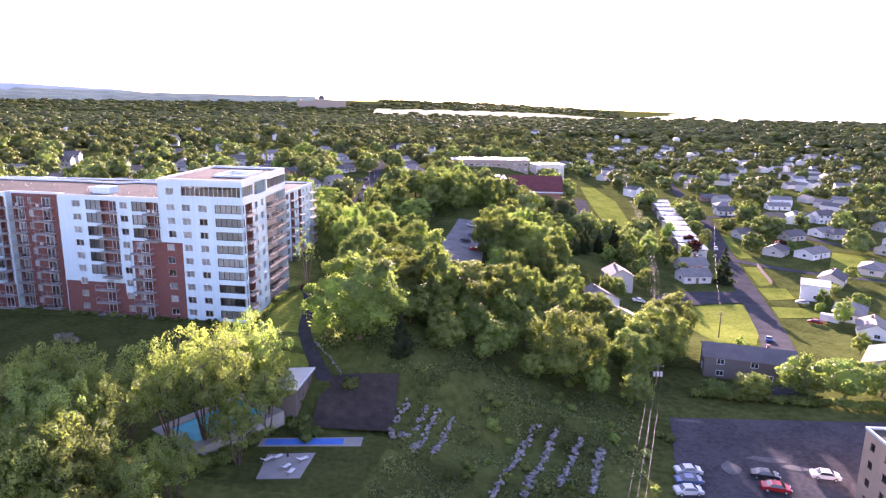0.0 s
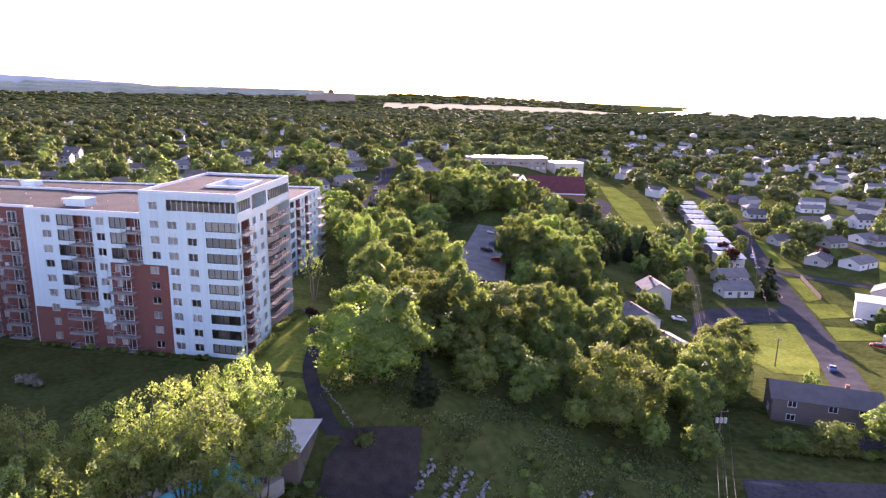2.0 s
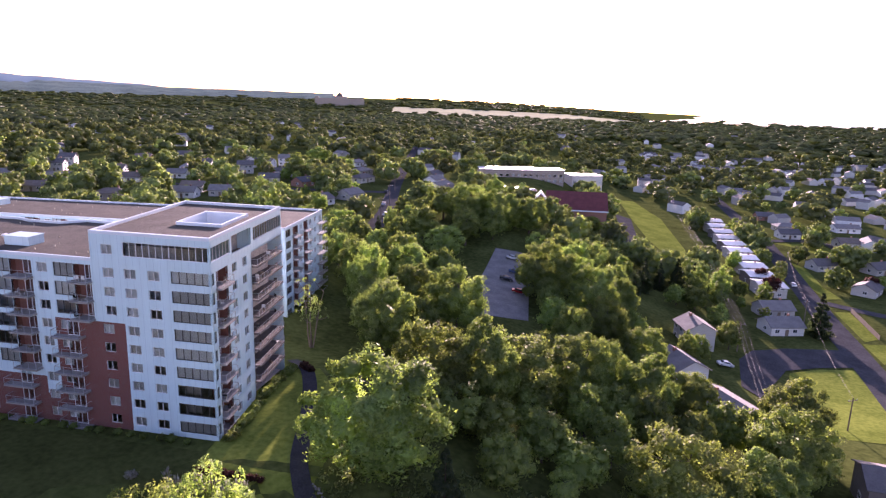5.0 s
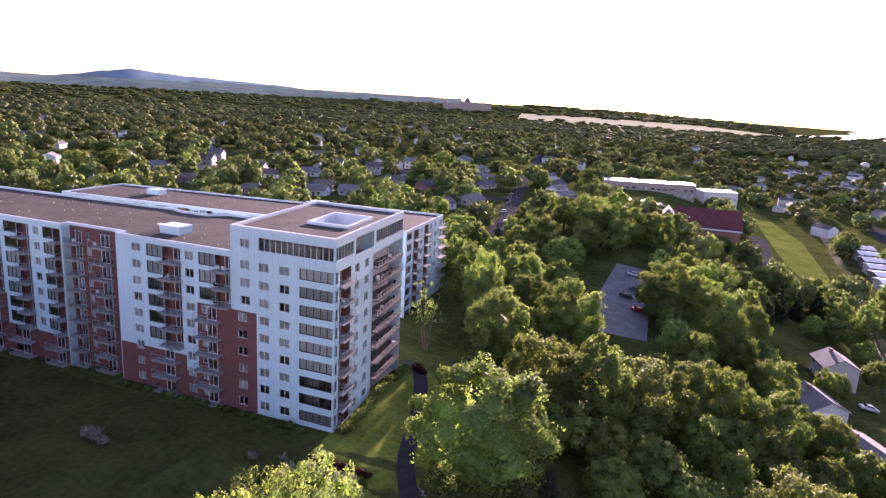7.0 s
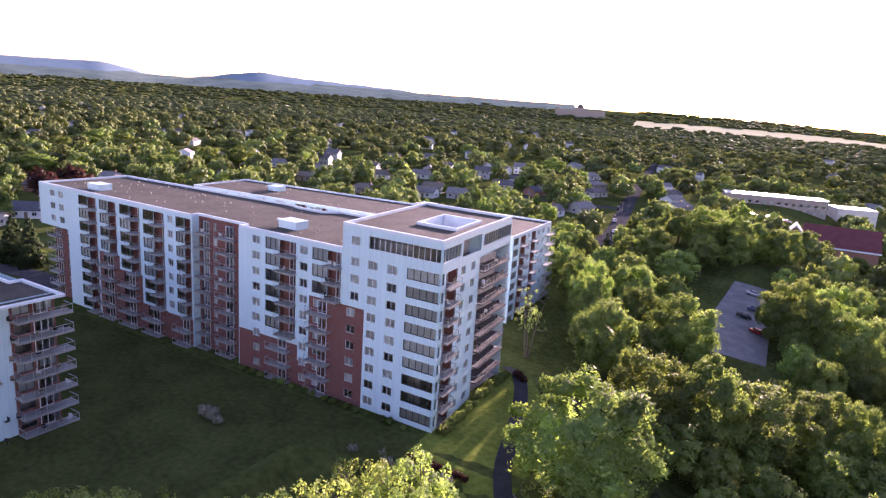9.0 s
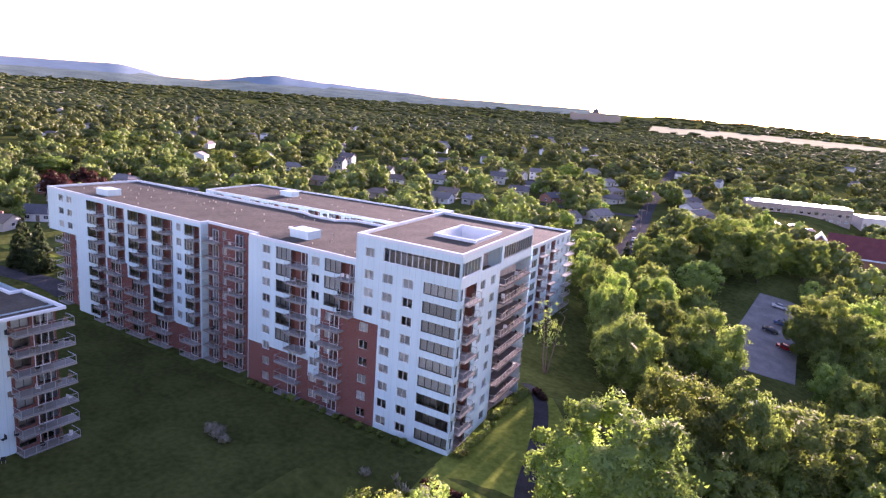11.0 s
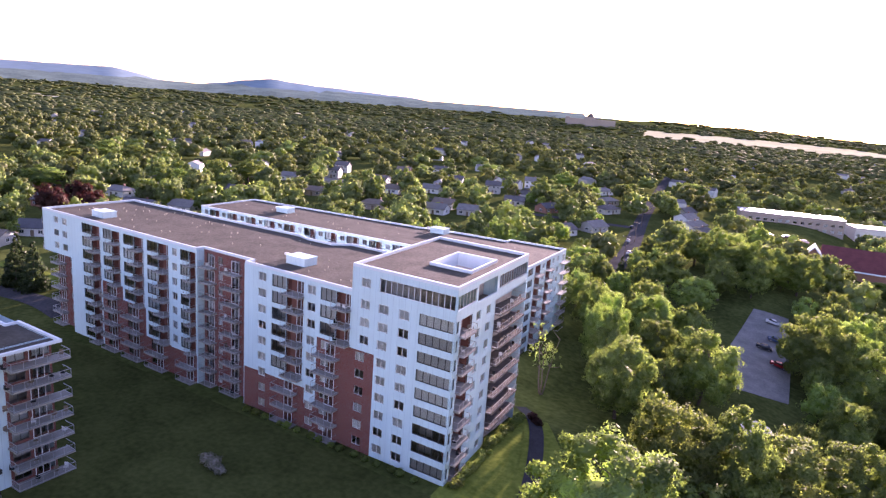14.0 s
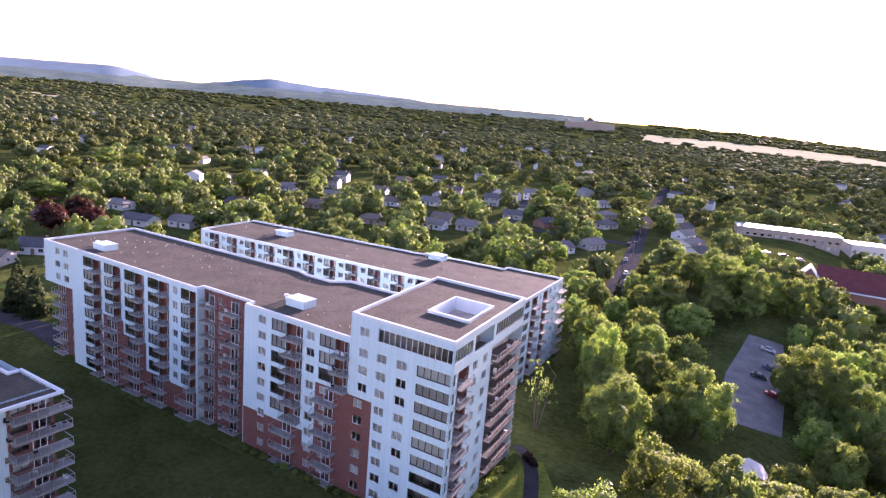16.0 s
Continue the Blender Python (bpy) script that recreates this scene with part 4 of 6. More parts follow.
def spruce_proto(seed, h, w, tiers, per, size):
    rs = np.random.RandomState(seed)
    C, R = [], []
    for k in range(tiers):
        z = h * (0.08 + 0.9 * k / tiers)
        rr = w / 2 * (1 - z / h) ** 0.85
        for j in range(max(3, int(9 * (1 - k / tiers)) + 2)):
            a = rs.uniform(0, 6.28)
            q = rr * rs.uniform(0.45, 1.0)
            C.append((math.cos(a) * q, math.sin(a) * q, z - q * 0.16 + rs.uniform(-0.3, 0.3)))
            R.append(max(0.25, rr * 0.34))
    root = thing("spruce_tree", pose(0, 0, -500), "dark green conical spruce tree with drooping boughs", "tree", "spruces")
    g = Geo()
    g.tube((0, 0, -0.5), (0, 0, h * 0.97), 0.016 * h, 0.02, 7)
    g.ob("trunk", BARK, root)
    V, N = leaves(rs, C, R, per, size, np.array([0, 0, h * 0.3]), 0.45, 0.5, 0.3)
    top = new("crown", leaf_mesh("crown", V, N, LEAFD))
    top.parent = root
    return root


BIG = [tree_proto(11 + k, h, w, b, n, 260, 0.21, lf, "broad leafy green maple tree with full crown", 1, 1, 0.22, lb, 0.95, 0.5) for k, (h, w, b, n, lf, lb) in enumerate(((16.5, 15, 0.9, 66, LEAF, 0.115), (17, 13, 1.2, 60, LEAFL, 0.12), (15, 14, 0.8, 64, LEAF, 0.115), (18, 12, 1.4, 60, LEAF, 0.12)))]
OPEN = [tree_proto(31 + k, h, w, b, n, 88, 0.165, LEAFY, "open yellow-green tree with several bare lower stems", 6, 0, 0.75, 0.055, 1.45, 0) for k, (h, w, b, n) in enumerate(((19, 15, 5.6, 170), (18, 14, 5.2, 160)))]
MID = [tree_proto(51 + k, h, w, b, n, 62, 0.28, lf, "leafy green tree with rounded crown", 1, 1, 0.2, 0.145, 0.95, 0.5) for k, (h, w, b, n, lf) in enumerate(((12, 10, 1.2, 38, LEAF), (13, 9, 1.4, 36, LEAFL), (10, 9, 0.9, 36, LEAF), (14, 8.5, 1.5, 38, LEAF), (11, 11, 1.0, 38, LEAFL)))]
SPRUCE = [spruce_proto(71, 14, 7.4, 20, 64, 0.26), spruce_proto(72, 12, 6.6, 18, 60, 0.25)]
RED = [tree_proto(81, 9, 8, 1.2, 26, 80, 0.24, LEAFR, "dark purple-leaved maple tree with round crown", 1, 1, 0.12, 0.18)]
PROTOS = BIG + OPEN + MID + SPRUCE + RED


def plant(proto, x, y, s=1.0, turn=None, label="", z=None, sz=None):
    zz = ground_z(x, y) if z is None else z
    m = pose(x, y, zz, 0, 0, rt.uniform(0, 360) if turn is None else turn) @ Matrix.Diagonal((s, s, s if sz is None else sz, 1))
    ob = copy_thing(proto, m)
    if label:
        tagged(ob, label)
    return ob


rt = random.Random(77)
NEAR = []   # planted places, to keep others off


def near_tree(kind, x, y, s=1.0, label="", sz=None):
    plant(kind, x, y, s, None, label, None, sz)
    NEAR.append((x, y, 5.0 * s))


# trees round the pool and along the front
for k, x, y, s in ((0, 9.5, -35, 1.0), (1, 10.8, -21.5, 1.04), (1, 15.5, -27, 0.85), (0, 5.5, -38, 0.9), (1, 6.0, -24, 0.88), (1, 15.0, -36, 0.72), (0, 1.0, -42, 0.85)):
    near_tree(OPEN[k], x, y, s, "open yellow-green tree beside the swimming pool")
for k, x, y, s in ((1, -1, -52, 0.88), (0, 5, -58, 0.8), (2, -7, -58, 0.85), (2, 9, -66, 0.72), (1, 19, -62, 0.62), (0, 13, -50, 0.6), (3, -3, -68, 0.85), (2, 3, -48, 0.75), (1, 21, -66, 0.75), (0, -5, -50, 0.8)):
    near_tree(OPEN[k % 2] if y > -60 else BIG[1], x, y, s, "leafy yellow-green tree at the edge of the garden", 0.92 * s)
# the grove right of the path: kind, place, crown width, height
def grove_tree(proto, x, y, w, h, label=""):
    w0, h0 = proto["size"]
    near_tree(proto, x, y, w / w0, label, h / h0)


for k, x, y, w, h in ((1, 24.4, -2.2, 18, 17.2), (0, 26.3, 21.5, 14, 13.6), (2, 34.2, 24.6, 13, 15.2), (3, 41, 31, 15, 14.6), (3, 50, 46.5, 12, 16), (0, 56, 48.5, 10, 14), (2, 64, 45.5, 12.5, 13.8), (1, 74, 53.5, 11, 11),
                      (0, 65, 11, 17, 15), (2, 92.5, 50.5, 15, 13.5), (0, 87, 33, 15, 13.5), (2, 80.5, 22, 12, 10), (1, 10.2, 48.5, 13.5, 17.2), (3, 9, 58, 9, 14), (0, 22, 70, 15, 15.6), (1, 4, 96, 13, 15.4), (3, 9, 80, 11, 14.5),
                      (0, 42, 112, 18, 17.6), (1, 55.6, 98, 13.5, 18.5), (2, 49, 124, 15, 16.5), (3, 64, 110, 12, 15), (0, 58, 84, 11, 14), (2, 50, 72, 11, 13), (1, 66, 72, 11, 13),
                      (0, 9, 176, 19, 16), (2, 22, 172, 17, 15), (1, 33, 178, 15, 15), (3, -3, 186, 14, 15)):
    grove_tree(BIG[k], x, y, w, h)
for k, x, y, w, h in ((1, 31.2, 13, 8.5, 8.5), (1, 51, 35, 9, 9), (4, 57.5, 36, 10, 10.5), (0, 63.5, 34, 10, 10.5), (3, 51.5, 26, 6.5, 11), (2, 37, 14, 9, 8), (0, 45, 15, 10, 8.5), (4, 40, 6, 9, 7.5), (2, 51, 12, 9, 8), (0, 56, 22, 9, 9),
                      (2, 47, 38, 9, 10), (4, 71, 36, 10, 9.5), (0, 71, 24, 10, 9), (2, 78, 43, 10, 9.5), (4, 84, 45, 10, 9.5), (3, 20.5, 36, 8, 11), (0, 27, 34, 9, 10), (2, 32, 40, 9, 9), (4, 42, 46, 9, 10), (2, 16, 60, 9, 11), (0, 57, 60, 10, 11), (4, 66, 58, 10, 10),
                      (2, 42, 60, 9, 10), (4, 46, 86, 10, 11), (2, 44, 99, 8, 10), (0, -12, 96, 12, 14), (2, 16, 88, 10, 11), (4, 12, 104, 12, 13), (0, -2, 114, 13, 14), (2, 62, 128, 12, 13), (4, 66, 96, 9, 10), (1, 8, 132, 13, 13), (3, 12, 150, 12, 13), (0, -4, 150, 14, 13), (2, 46, 142, 12, 14),
                      (1, 56, 150, 12, 13), (4, 44, 160, 12, 12), (1, -28, 132, 13, 12)):
    grove_tree(MID[k], x, y, w, h)
for k, x, y, s in ((1, 33.5, -5, 0.75), (0, 64, 54, 0.7), (1, 129, 141, 1.25), (0, 76, 160, 0.95), (1, 83, 170, 0.9), (0, 90, 176, 0.95), (1, 72, 150, 0.8), (0, 98, 186, 0.8), (1, -112, 26, 0.9), (0, -108, 38, 0.85), (1, -116, 12, 0.85)):
    near_tree(SPRUCE[k], x, y, s)
for x, y, s in ((127, 186, 1.0), (128, 205, 0.85), (170, 205, 0.8), (-212, 58, 1.6), (-221, 74, 1.55), (-204, 70, 1.35)):
    near_tree(RED[0], x, y, s)
fill = random.Random(41)
for k in range(150):   # undergrowth and smaller trees fill the grove
    x, y = fill.uniform(20, 92), fill.uniform(2, 150)
    if x + y * 0.12 < 26 and y < 60 or (x > 78 and y > 52) or (x > 70 and y > 70) or (18 < x < 42 and 50 < y < 165) or (x > 84 and y < 24) or (x < 30 and y < 14):
        continue
    if any((x - a) ** 2 + (y - b) ** 2 < 40 for a, b, r in NEAR):
        continue
    near_tree(MID[fill.randrange(5)], x, y, fill.uniform(0.45, 0.7))
grove_tree(BIG[2], -7, 89, 12, 15.5)
for k, x, y, w, h in ((0, 30, 222, 15, 9), (2, 44, 226, 14, 8), (1, 58, 230, 13, 8), (3, 70, 250, 11, 8)):
    grove_tree(BIG[k], x, y, w, h, "leafy green tree in front of the church")
# along the backs of the houses by the parking lot, and in the gardens
for k, x, y, s in ((4, 138, 28, 0.7), (0, 144, 60, 0.5), (2, 152, 108, 0.4), (4, 84, 100, 0.7), (1, 96, 134, 0.7), (3, 120, 170, 0.7), (2, 114, 180, 0.75), (0, 122, 224, 0.8),
                   (2, -14, 126, 1.0), (0, -20, 106, 0.95), (4, -22, 132, 0.9), (0, 10, 196, 1.1), (4, 0, 215, 1.15), (3, 14, 222, 1.1), (2, 54, 162, 0.8)):
    near_tree(MID[k], x, y, s)

# tall trees beyond the buildings: place, crown width, height
for k, (x, y, w, h) in enumerate(((-199, 120, 15, 12), (-196, 135, 13, 11), (-265, 179, 17, 14), (-260, 197, 18, 14), (-276, 188, 15, 13), (-400, 195, 22, 13), (-369, 195, 19, 12), (-364, 152, 20, 12), (-284, 91, 20, 12), (-418, 414, 19, 13), (-267, 144, 15, 11),
                                  (-253, 146, 12, 11), (-300, 456, 22, 12), (-135, 386, 21, 12), (-100, 337, 19, 11), (-131, 336, 18, 11), (-84, 370, 15, 11), (-53, 435, 22, 11), (-87, 207, 13, 10), (-58, 185, 11, 9), (-19, 181, 9, 9))):
    grove_tree(MID[k % 5], x, y, w, h, "large spreading green tree between houses")

for k, x, y, w, h in ((2, 103.5, 15.5, 8, 5.5), (0, 113.7, 17.5, 11, 9.2), (1, 122.8, 18.5, 11, 9), (4, 131.5, 22, 11, 8), (2, 96, 14.5, 6, 3.5)):
    grove_tree(MID[k], x, y, w, h, "bushy green tree behind the parking lot")
for k, x, y, w, h in ((0, 11, -56, 10, 11), (1, -0.5, -56, 12, 15), (0, 6.5, -60, 11, 14), (1, 2, -64, 12, 15), (0, -4, -46, 11, 14), (1, -9, -49, 11, 13)):
    grove_tree(OPEN[k], x, y, w, h, "leafy yellow-green tree at the edge of the garden")

for k, x, y, s2 in ((0, -127, 9, 0.95), (1, -134, 8, 1.0), (0, -141, 12, 0.9), (1, -122, 22, 0.9)):
    near_tree(SPRUCE[k], x, y, s2, "dark spruce tree beside the drive")
NO_TREES += [(-132, 14, 14), (-146, 18, 14), (-152, 22, 10)]
fence = thing("board_fence", Matrix(), "brown wooden board fence beside a lawn", "fence")
for k in range(26):
    t = k / 25
    x, y = 150.5 - 3.0 * t, 172 - 29 * t
    g = Geo()
    g.box(x - 0.03, x + 0.03, y - 0.55, y + 0.55, ground_z(x, y) - 0.2, ground_z(x, y) + 1.7)
    g.ob("board", WOOD, fence)

# ---- houses ----
HOUSE_PROTO = {}
HOMES, ROADS = [], list(NO_TREES)


def house_proto(kind, wi, ri):
    """kind: (width, depth, wall height, roof height, roof form)."""
    w, d, h, rh, form = kind
    root = thing("house", pose(0, 0, -500), "detached house with pitched roof", "house", "houses")
    g = Geo()
    wins = [(-w * 0.32, 0.9), (w * 0.22, 0.9)] + ([(-w * 0.32, 3.6), (w * 0.05, 3.6), (w * 0.32, 3.6)] if h > 4 else [])
    faces = [(pose(0, -d / 2, 0, 0, 0, 0), w, wins + [("door", -w * 0.02)]), (pose(0, d / 2, 0, 0, 0, 180), w, wins), (pose(w / 2, 0, 0, 0, 0, 90), d, [(0.0, 0.9)] + ([(0.0, 3.6)] if h > 4 else [])), (pose(-w / 2, 0, 0, 0, 0, -90), d, [(0.5, 0.9)])]
    g.box(-w / 2, w / 2, -d / 2, d / 2, -1.5, h)
    if form == "gable":
        for x in (-w / 2, w / 2):
            n = len(g.v)
            g.v += [(x, -d / 2, h), (x, d / 2, h), (x, 0, h + rh)]
            g.f.append((n, n + 1, n + 2))
            g.i.append(0)
    g.ob("wall", WALLS[wi], root)
    r = Geo()
    o = 0.5
    if form == "gable":
        k = rh / (d / 2)
        for s in (-1, 1):
            a = [(-w / 2 - o, s * (d / 2 + o), h - k * o), (w / 2 + o, s * (d / 2 + o), h - k * o), (w / 2 + o, 0, h + rh), (-w / 2 - o, 0, h + rh)]
            b = [(x, y, z + 0.18) for x, y, z in a]
            r.quad(*a), r.quad(*b)
            for i in range(4):
                r.quad(a[i], a[(i + 1) % 4], b[(i + 1) % 4], b[i])
    elif form == "hip":
        e = [(-w / 2 - o, -d / 2 - o, h), (w / 2 + o, -d / 2 - o, h), (w / 2 + o, d / 2 + o, h), (-w / 2 - o, d / 2 + o, h)]
        p, q = (-w / 2 + d * 0.42, 0, h + rh), (w / 2 - d * 0.42, 0, h + rh)
        r.quad(e[0], e[1], q, p), r.quad(e[2], e[3], p, q), r.quad(*e)
        n = len(r.v)
        r.v += [e[1], e[2], q, e[3], e[0], p]
        r.f += [(n, n + 1, n + 2), (n + 3, n + 4, n + 5)]
        r.i += [0, 0]
        r.box(-w / 2 - o, w / 2 + o, -d / 2 - o, d / 2 + o, h - 0.18, h)
    else:
        r.box(-w / 2 - 0.3, w / 2 + 0.3, -d / 2 - 0.3, d / 2 + 0.3, h, h + 0.3)
        r.box(-w / 2, w / 2, -d / 2, d / 2, h + 0.3, h + 0.36)
    r.ob("roof", SHINGLES[ri] if form != "flat" else PALEROOF, root)
    if form != "flat":
        c = Geo()
        c.box(w * 0.2, w * 0.2 + 0.7, 0.3, 1.0, h, h + rh + 0.7)
        c.ob("chimney", WALLS[1], root)
    for m, ww, items in faces:
        for it in items:
            if it[0] == "door":
                q = Geo()
                q.box(-0.5, 0.5, -0.07, 0.0, 0, 2.05)
                q.box(-0.58, 0.58, -0.04, 0.0, 0, 2.13)
                ob = q.ob("door", WOOD, root)
                ob.matrix_basis = m @ Matrix.Translation((it[1], 0, 0))
            else:
                key = ("hw",)
                if key not in CACHE:
                    fr, pn = Geo(), Geo()
                    for a in ((-0.8, 0.8, -0.07, 0, 0, 0.09), (-0.8, 0.8, -0.07, 0, 1.21, 1.3), (-0.8, -0.71, -0.065, 0, 0.09, 1.21), (0.71, 0.8, -0.065, 0, 0.09, 1.21), (-0.04, 0.04, -0.06, 0, 0.09, 1.21)):
                        fr.box(*a)
                    pn.quad((-0.75, -0.03, 0.05), (0.75, -0.03, 0.05), (0.75, -0.03, 1.25), (-0.75, -0.03, 1.25))
                    CACHE[key] = (fr.mesh("window", FRAME), pn.mesh("pane", DARKGLASS))
                ob = share("window", CACHE[key][0], root, m @ Matrix.Translation((it[0], 0, it[1])))
                share("pane", CACHE[key][1], ob, Matrix())
    return root


DARKGLASS = mat("dark_house_window", (0.03, 0.035, 0.04), 0.05, 0.2, 1, spec=0.8)
KINDS = [(11, 8.5, 2.9, 2.2, "gable"), (13, 9, 2.9, 2.0, "hip"), (9.5, 8.5, 5.4, 2.3, "gable"), (14, 9, 2.9, 1.8, "gable"), (10, 9, 5.5, 0, "flat"), (19, 9, 5.2, 1.8, "gable"), (11, 13, 4.6, 0.9, "gable")]
ROOFN = ("charcoal shingle", "brown shingle", "pale grey shingle", "black shingle", "bright metal")
WALLN = ("cream sided", "red-brown brick", "grey sided", "tan brick", "white sided", "grey-brown sided")


def house(x, y, turn, kind, wi, ri, label="", z=None, s=1.0):
    key = (kind, wi, ri)
    if key not in HOUSE_PROTO:
        HOUSE_PROTO[key] = house_proto(KINDS[kind], wi, ri)
    zz = ground_z(x, y) + 0.05 if z is None else z
    ob = copy_thing(HOUSE_PROTO[key], pose(x, y, zz, 0, 0, turn) @ Matrix.Diagonal((s, s, s, 1)))
    form = {"gable": "gabled", "hip": "hipped", "flat": "flat"}[KINDS[kind][4]]
    tagged(ob, label or f"{WALLN[wi]} house with {form} {ROOFN[ri] if kind != 4 else 'pale'} roof among trees", "house", "houses")
    NO_TREES.append((x, y, 9.0 * s))
    HOMES.append((x, y, 9.0 * s))
    v = (Vector((42, -75)) - Vector((x, y))).normalized()
    for far_off, r in ((11, 9.5), (21, 9.0), (31, 9.0), (42, 8.0), (53, 7.0)):
        NO_TREES.append((x + v.x * far_off, y + v.y * far_off, r * s))
    return ob


# by the cul-de-sac and down the street
house(86, 116, 102, 2, 2, 2, "grey sided house with pale gabled roof by the cul-de-sac")
house(77.5, 86, 112, 0, 4, 2, "white sided bungalow with pale gabled roof among trees")
house(83.5, 63, 118, 3, 3, 2, "tan bungalow with pale gabled roof behind trees")
house(106.5, 30, -8, 5, 5, 0, "wide two-storey grey-brown house with dark roof beside the parking lot")
house(157, 127, 70, 4, 4, 2, "white flat-roofed two-storey house beside the street")
house(160, 105, 64, 1, 0, 2, "cream house with pale hipped roof beside the street")
house(158, 84, 70, 0, 4, 2, "white house with pale gabled roof beside the street")
house(143, 44, 60, 3, 2, 2, "grey bungalow with wide pale roof near the street")
house(118, 143, 15, 0, 0, 2, "cream house with pale gabled roof beside a spruce")
house(121, 162, 15, 0, 2, 2)
for k, (x, y) in enumerate(((127, 190), (127, 206), (128, 222), (129, 238), (130, 254), (131, 270), (132, 287), (133, 304), (134, 322), (135, 340))):
    house(x, y, 4 + 3 * (k % 3), 6, 5 if k % 2 else 2, 4, "narrow grey row house with bright low-pitched roof along the street", None, 0.9)
for x, y, tn, k, w, r in ((164, 241, 20, 0, 2, 0), (187, 241, 30, 0, 2, 0), (196, 172, 60, 1, 2, 2), (167, 201, 55, 0, 2, 0), (182, 199, 40, 3, 4, 2), (209, 257, 30, 3, 4, 2), (222, 214, 35, 0, 0, 1), (214, 252, 20, 1, 2, 0), (192, 140, 65, 2, 4, 2), (200, 112, 65, 0, 0, 2), (172, 150, 60, 0, 2, 3),
                          (210, 180, 60, 0, 1, 0), (236, 236, 20, 0, 4, 2), (240, 190, 30, 3, 2, 0), (172, 318, 8, 0, 4, 0), (178, 342, 8, 1, 2, 2), (196, 300, 10, 0, 0, 1), (224, 300, 10, 2, 4, 0), (250, 280, 20, 0, 2, 2), (176, 380, 5, 0, 1, 0), (214, 350, 5, 3, 4, 2),
                          # beyond the building
                          (-158, 187, 30, 1, 3, 1), (-131, 203, 10, 0, 4, 2), (-138, 222, 10, 0, 0, 1), (-153, 306, 25, 2, 2, 0), (-214, 96, 15, 3, 4, 0), (-200, 108, 15, 0, 0, 2), (-240, 72, 20, 0, 1, 0), (-190, 42, 40, 0, 4, 3), (-186, 24, 30, 3, 2, 1), (-57, 226, 70, 0, 2, 2),
                          (-72, 292, 70, 1, 0, 0), (-256, 268, 20, 2, 2, 0), (-234, 320, 20, 2, 1, 1), (-258, 230, 20, 0, 4, 2), (-222, 276, 15, 0, 0, 1), (-188, 243, 15, 0, 4, 1), (-224, 232, 15, 3, 2, 2), (-275, 300, 20, 2, 2, 0), (-176, 268, 12, 0, 4, 2), (-120, 270, 20, 0, 2, 0),
                          (-118, 214, 15, 0, 2, 2), (-96, 262, 70, 0, 1, 3), (-64, 204, 72, 0, 4, 0), (-84, 328, 70, 1, 2, 2), (-30, 300, 70, 0, 4, 2), (-36, 326, 70, 0, 2, 0), (-22, 276, 70, 3, 0, 2), (-14, 254, 70, 0, 4, 0), (-230, 40, 30, 0, 2, 2), (-252, 110, 15, 1, 4, 2),
                          (-276, 150, 20, 0, 0, 0), (-300, 210, 20, 2, 4, 0), (-226, 160, 20, 0, 2, 3), (-206, 196, 18, 3, 3, 1), (-290, 96, 15, 0, 1, 0), (-320, 260, 20, 0, 4, 2), (-196, 330, 20, 0, 2, 0), (-150, 360, 20, 2, 4, 2), (-240, 380, 20, 0, 0, 0), (-104, 380, 70, 1, 4, 2)):
    house(x, y, tn, k, w, r)


# garden trees and bushes round the houses
yard = random.Random(12)
for x, y, r in [q for q in NO_TREES if 8.0 < q[2] < 10.5 and q in HOMES]:
    v = (Vector((x, y)) - Vector((42, -75))).normalized()
    for k in range(1):
        a = yard.uniform(-1.7, 1.7)
        px, py = x + (v.x * math.cos(a) - v.y * math.sin(a)) * 10.5, y + (v.x * math.sin(a) + v.y * math.cos(a)) * 10.5
        if any((px - q) ** 2 + (py - w) ** 2 < (e * 0.8) ** 2 for q, w, e in ROADS) or any((px - q) ** 2 + (py - w) ** 2 < 64 for q, w, e in HOMES):
            continue
        near_tree(MID[yard.randrange(5)], px, py, yard.uniform(0.35, 0.75), "garden tree beside a house")


# school with a pale flat roof, and the red-roofed church beside it
def long_block(name, m, w, d, h, wallm, roofm, n, storeys, label, cat):
    root = thing(name, m, label, cat)
    rg = random.Random(4)
    holes = []
    for f in range(storeys):
        for k in range(n):
            u = -w / 2 + w * (k + 0.25) / n
            holes.append((u, u + w / n * 0.5, 0.9 + f * 3.4, 2.5 + f * 3.4))
            add_window(root, Matrix.Translation((0, -d / 2, 0)), u, 0.9 + f * 3.4, w / n * 0.5, 1.6, 2, rg, 0.5)
    a = wall(root, Matrix.Translation((0, -d / 2, 0)), -w / 2, w / 2, -6, h, holes, ())
    a.data.materials[0] = wallm
    for mm, ww in ((pose(w / 2, -d / 2, 0, 0, 0, 90), d), (pose(w / 2, d / 2, 0, 0, 0, 180), w), (pose(-w / 2, d / 2, 0, 0, 0, -90), d)):
        b = wall(root, mm, 0, ww, -6, h, (), ())
        b.data.materials[0] = wallm
    g = Geo()
    g.box(-w / 2 - 0.3, w / 2 + 0.3, -d / 2 - 0.3, d / 2 + 0.3, h, h + 0.5)
    g.ob("roof", roofm, root)
    return root


long_block("school", pose(15.6, 366, -3.7, 0, 0, 14), 56, 16, 8.5, WALLS[3], PALEROOF, 14, 2, "long two-storey school with pale flat roof", "school")
long_block("school_annex", pose(58, 392, -9, 0, 0, 20), 22, 16, 9.0, WALLS[0], PALEROOF, 6, 2, "low annex with pale roof beside the school", "school")
church = thing("church", pose(51, 268, -9.8, 0, 0, 3), "low brick church with red metal roof and white-edged gable", "church")
g = Geo()
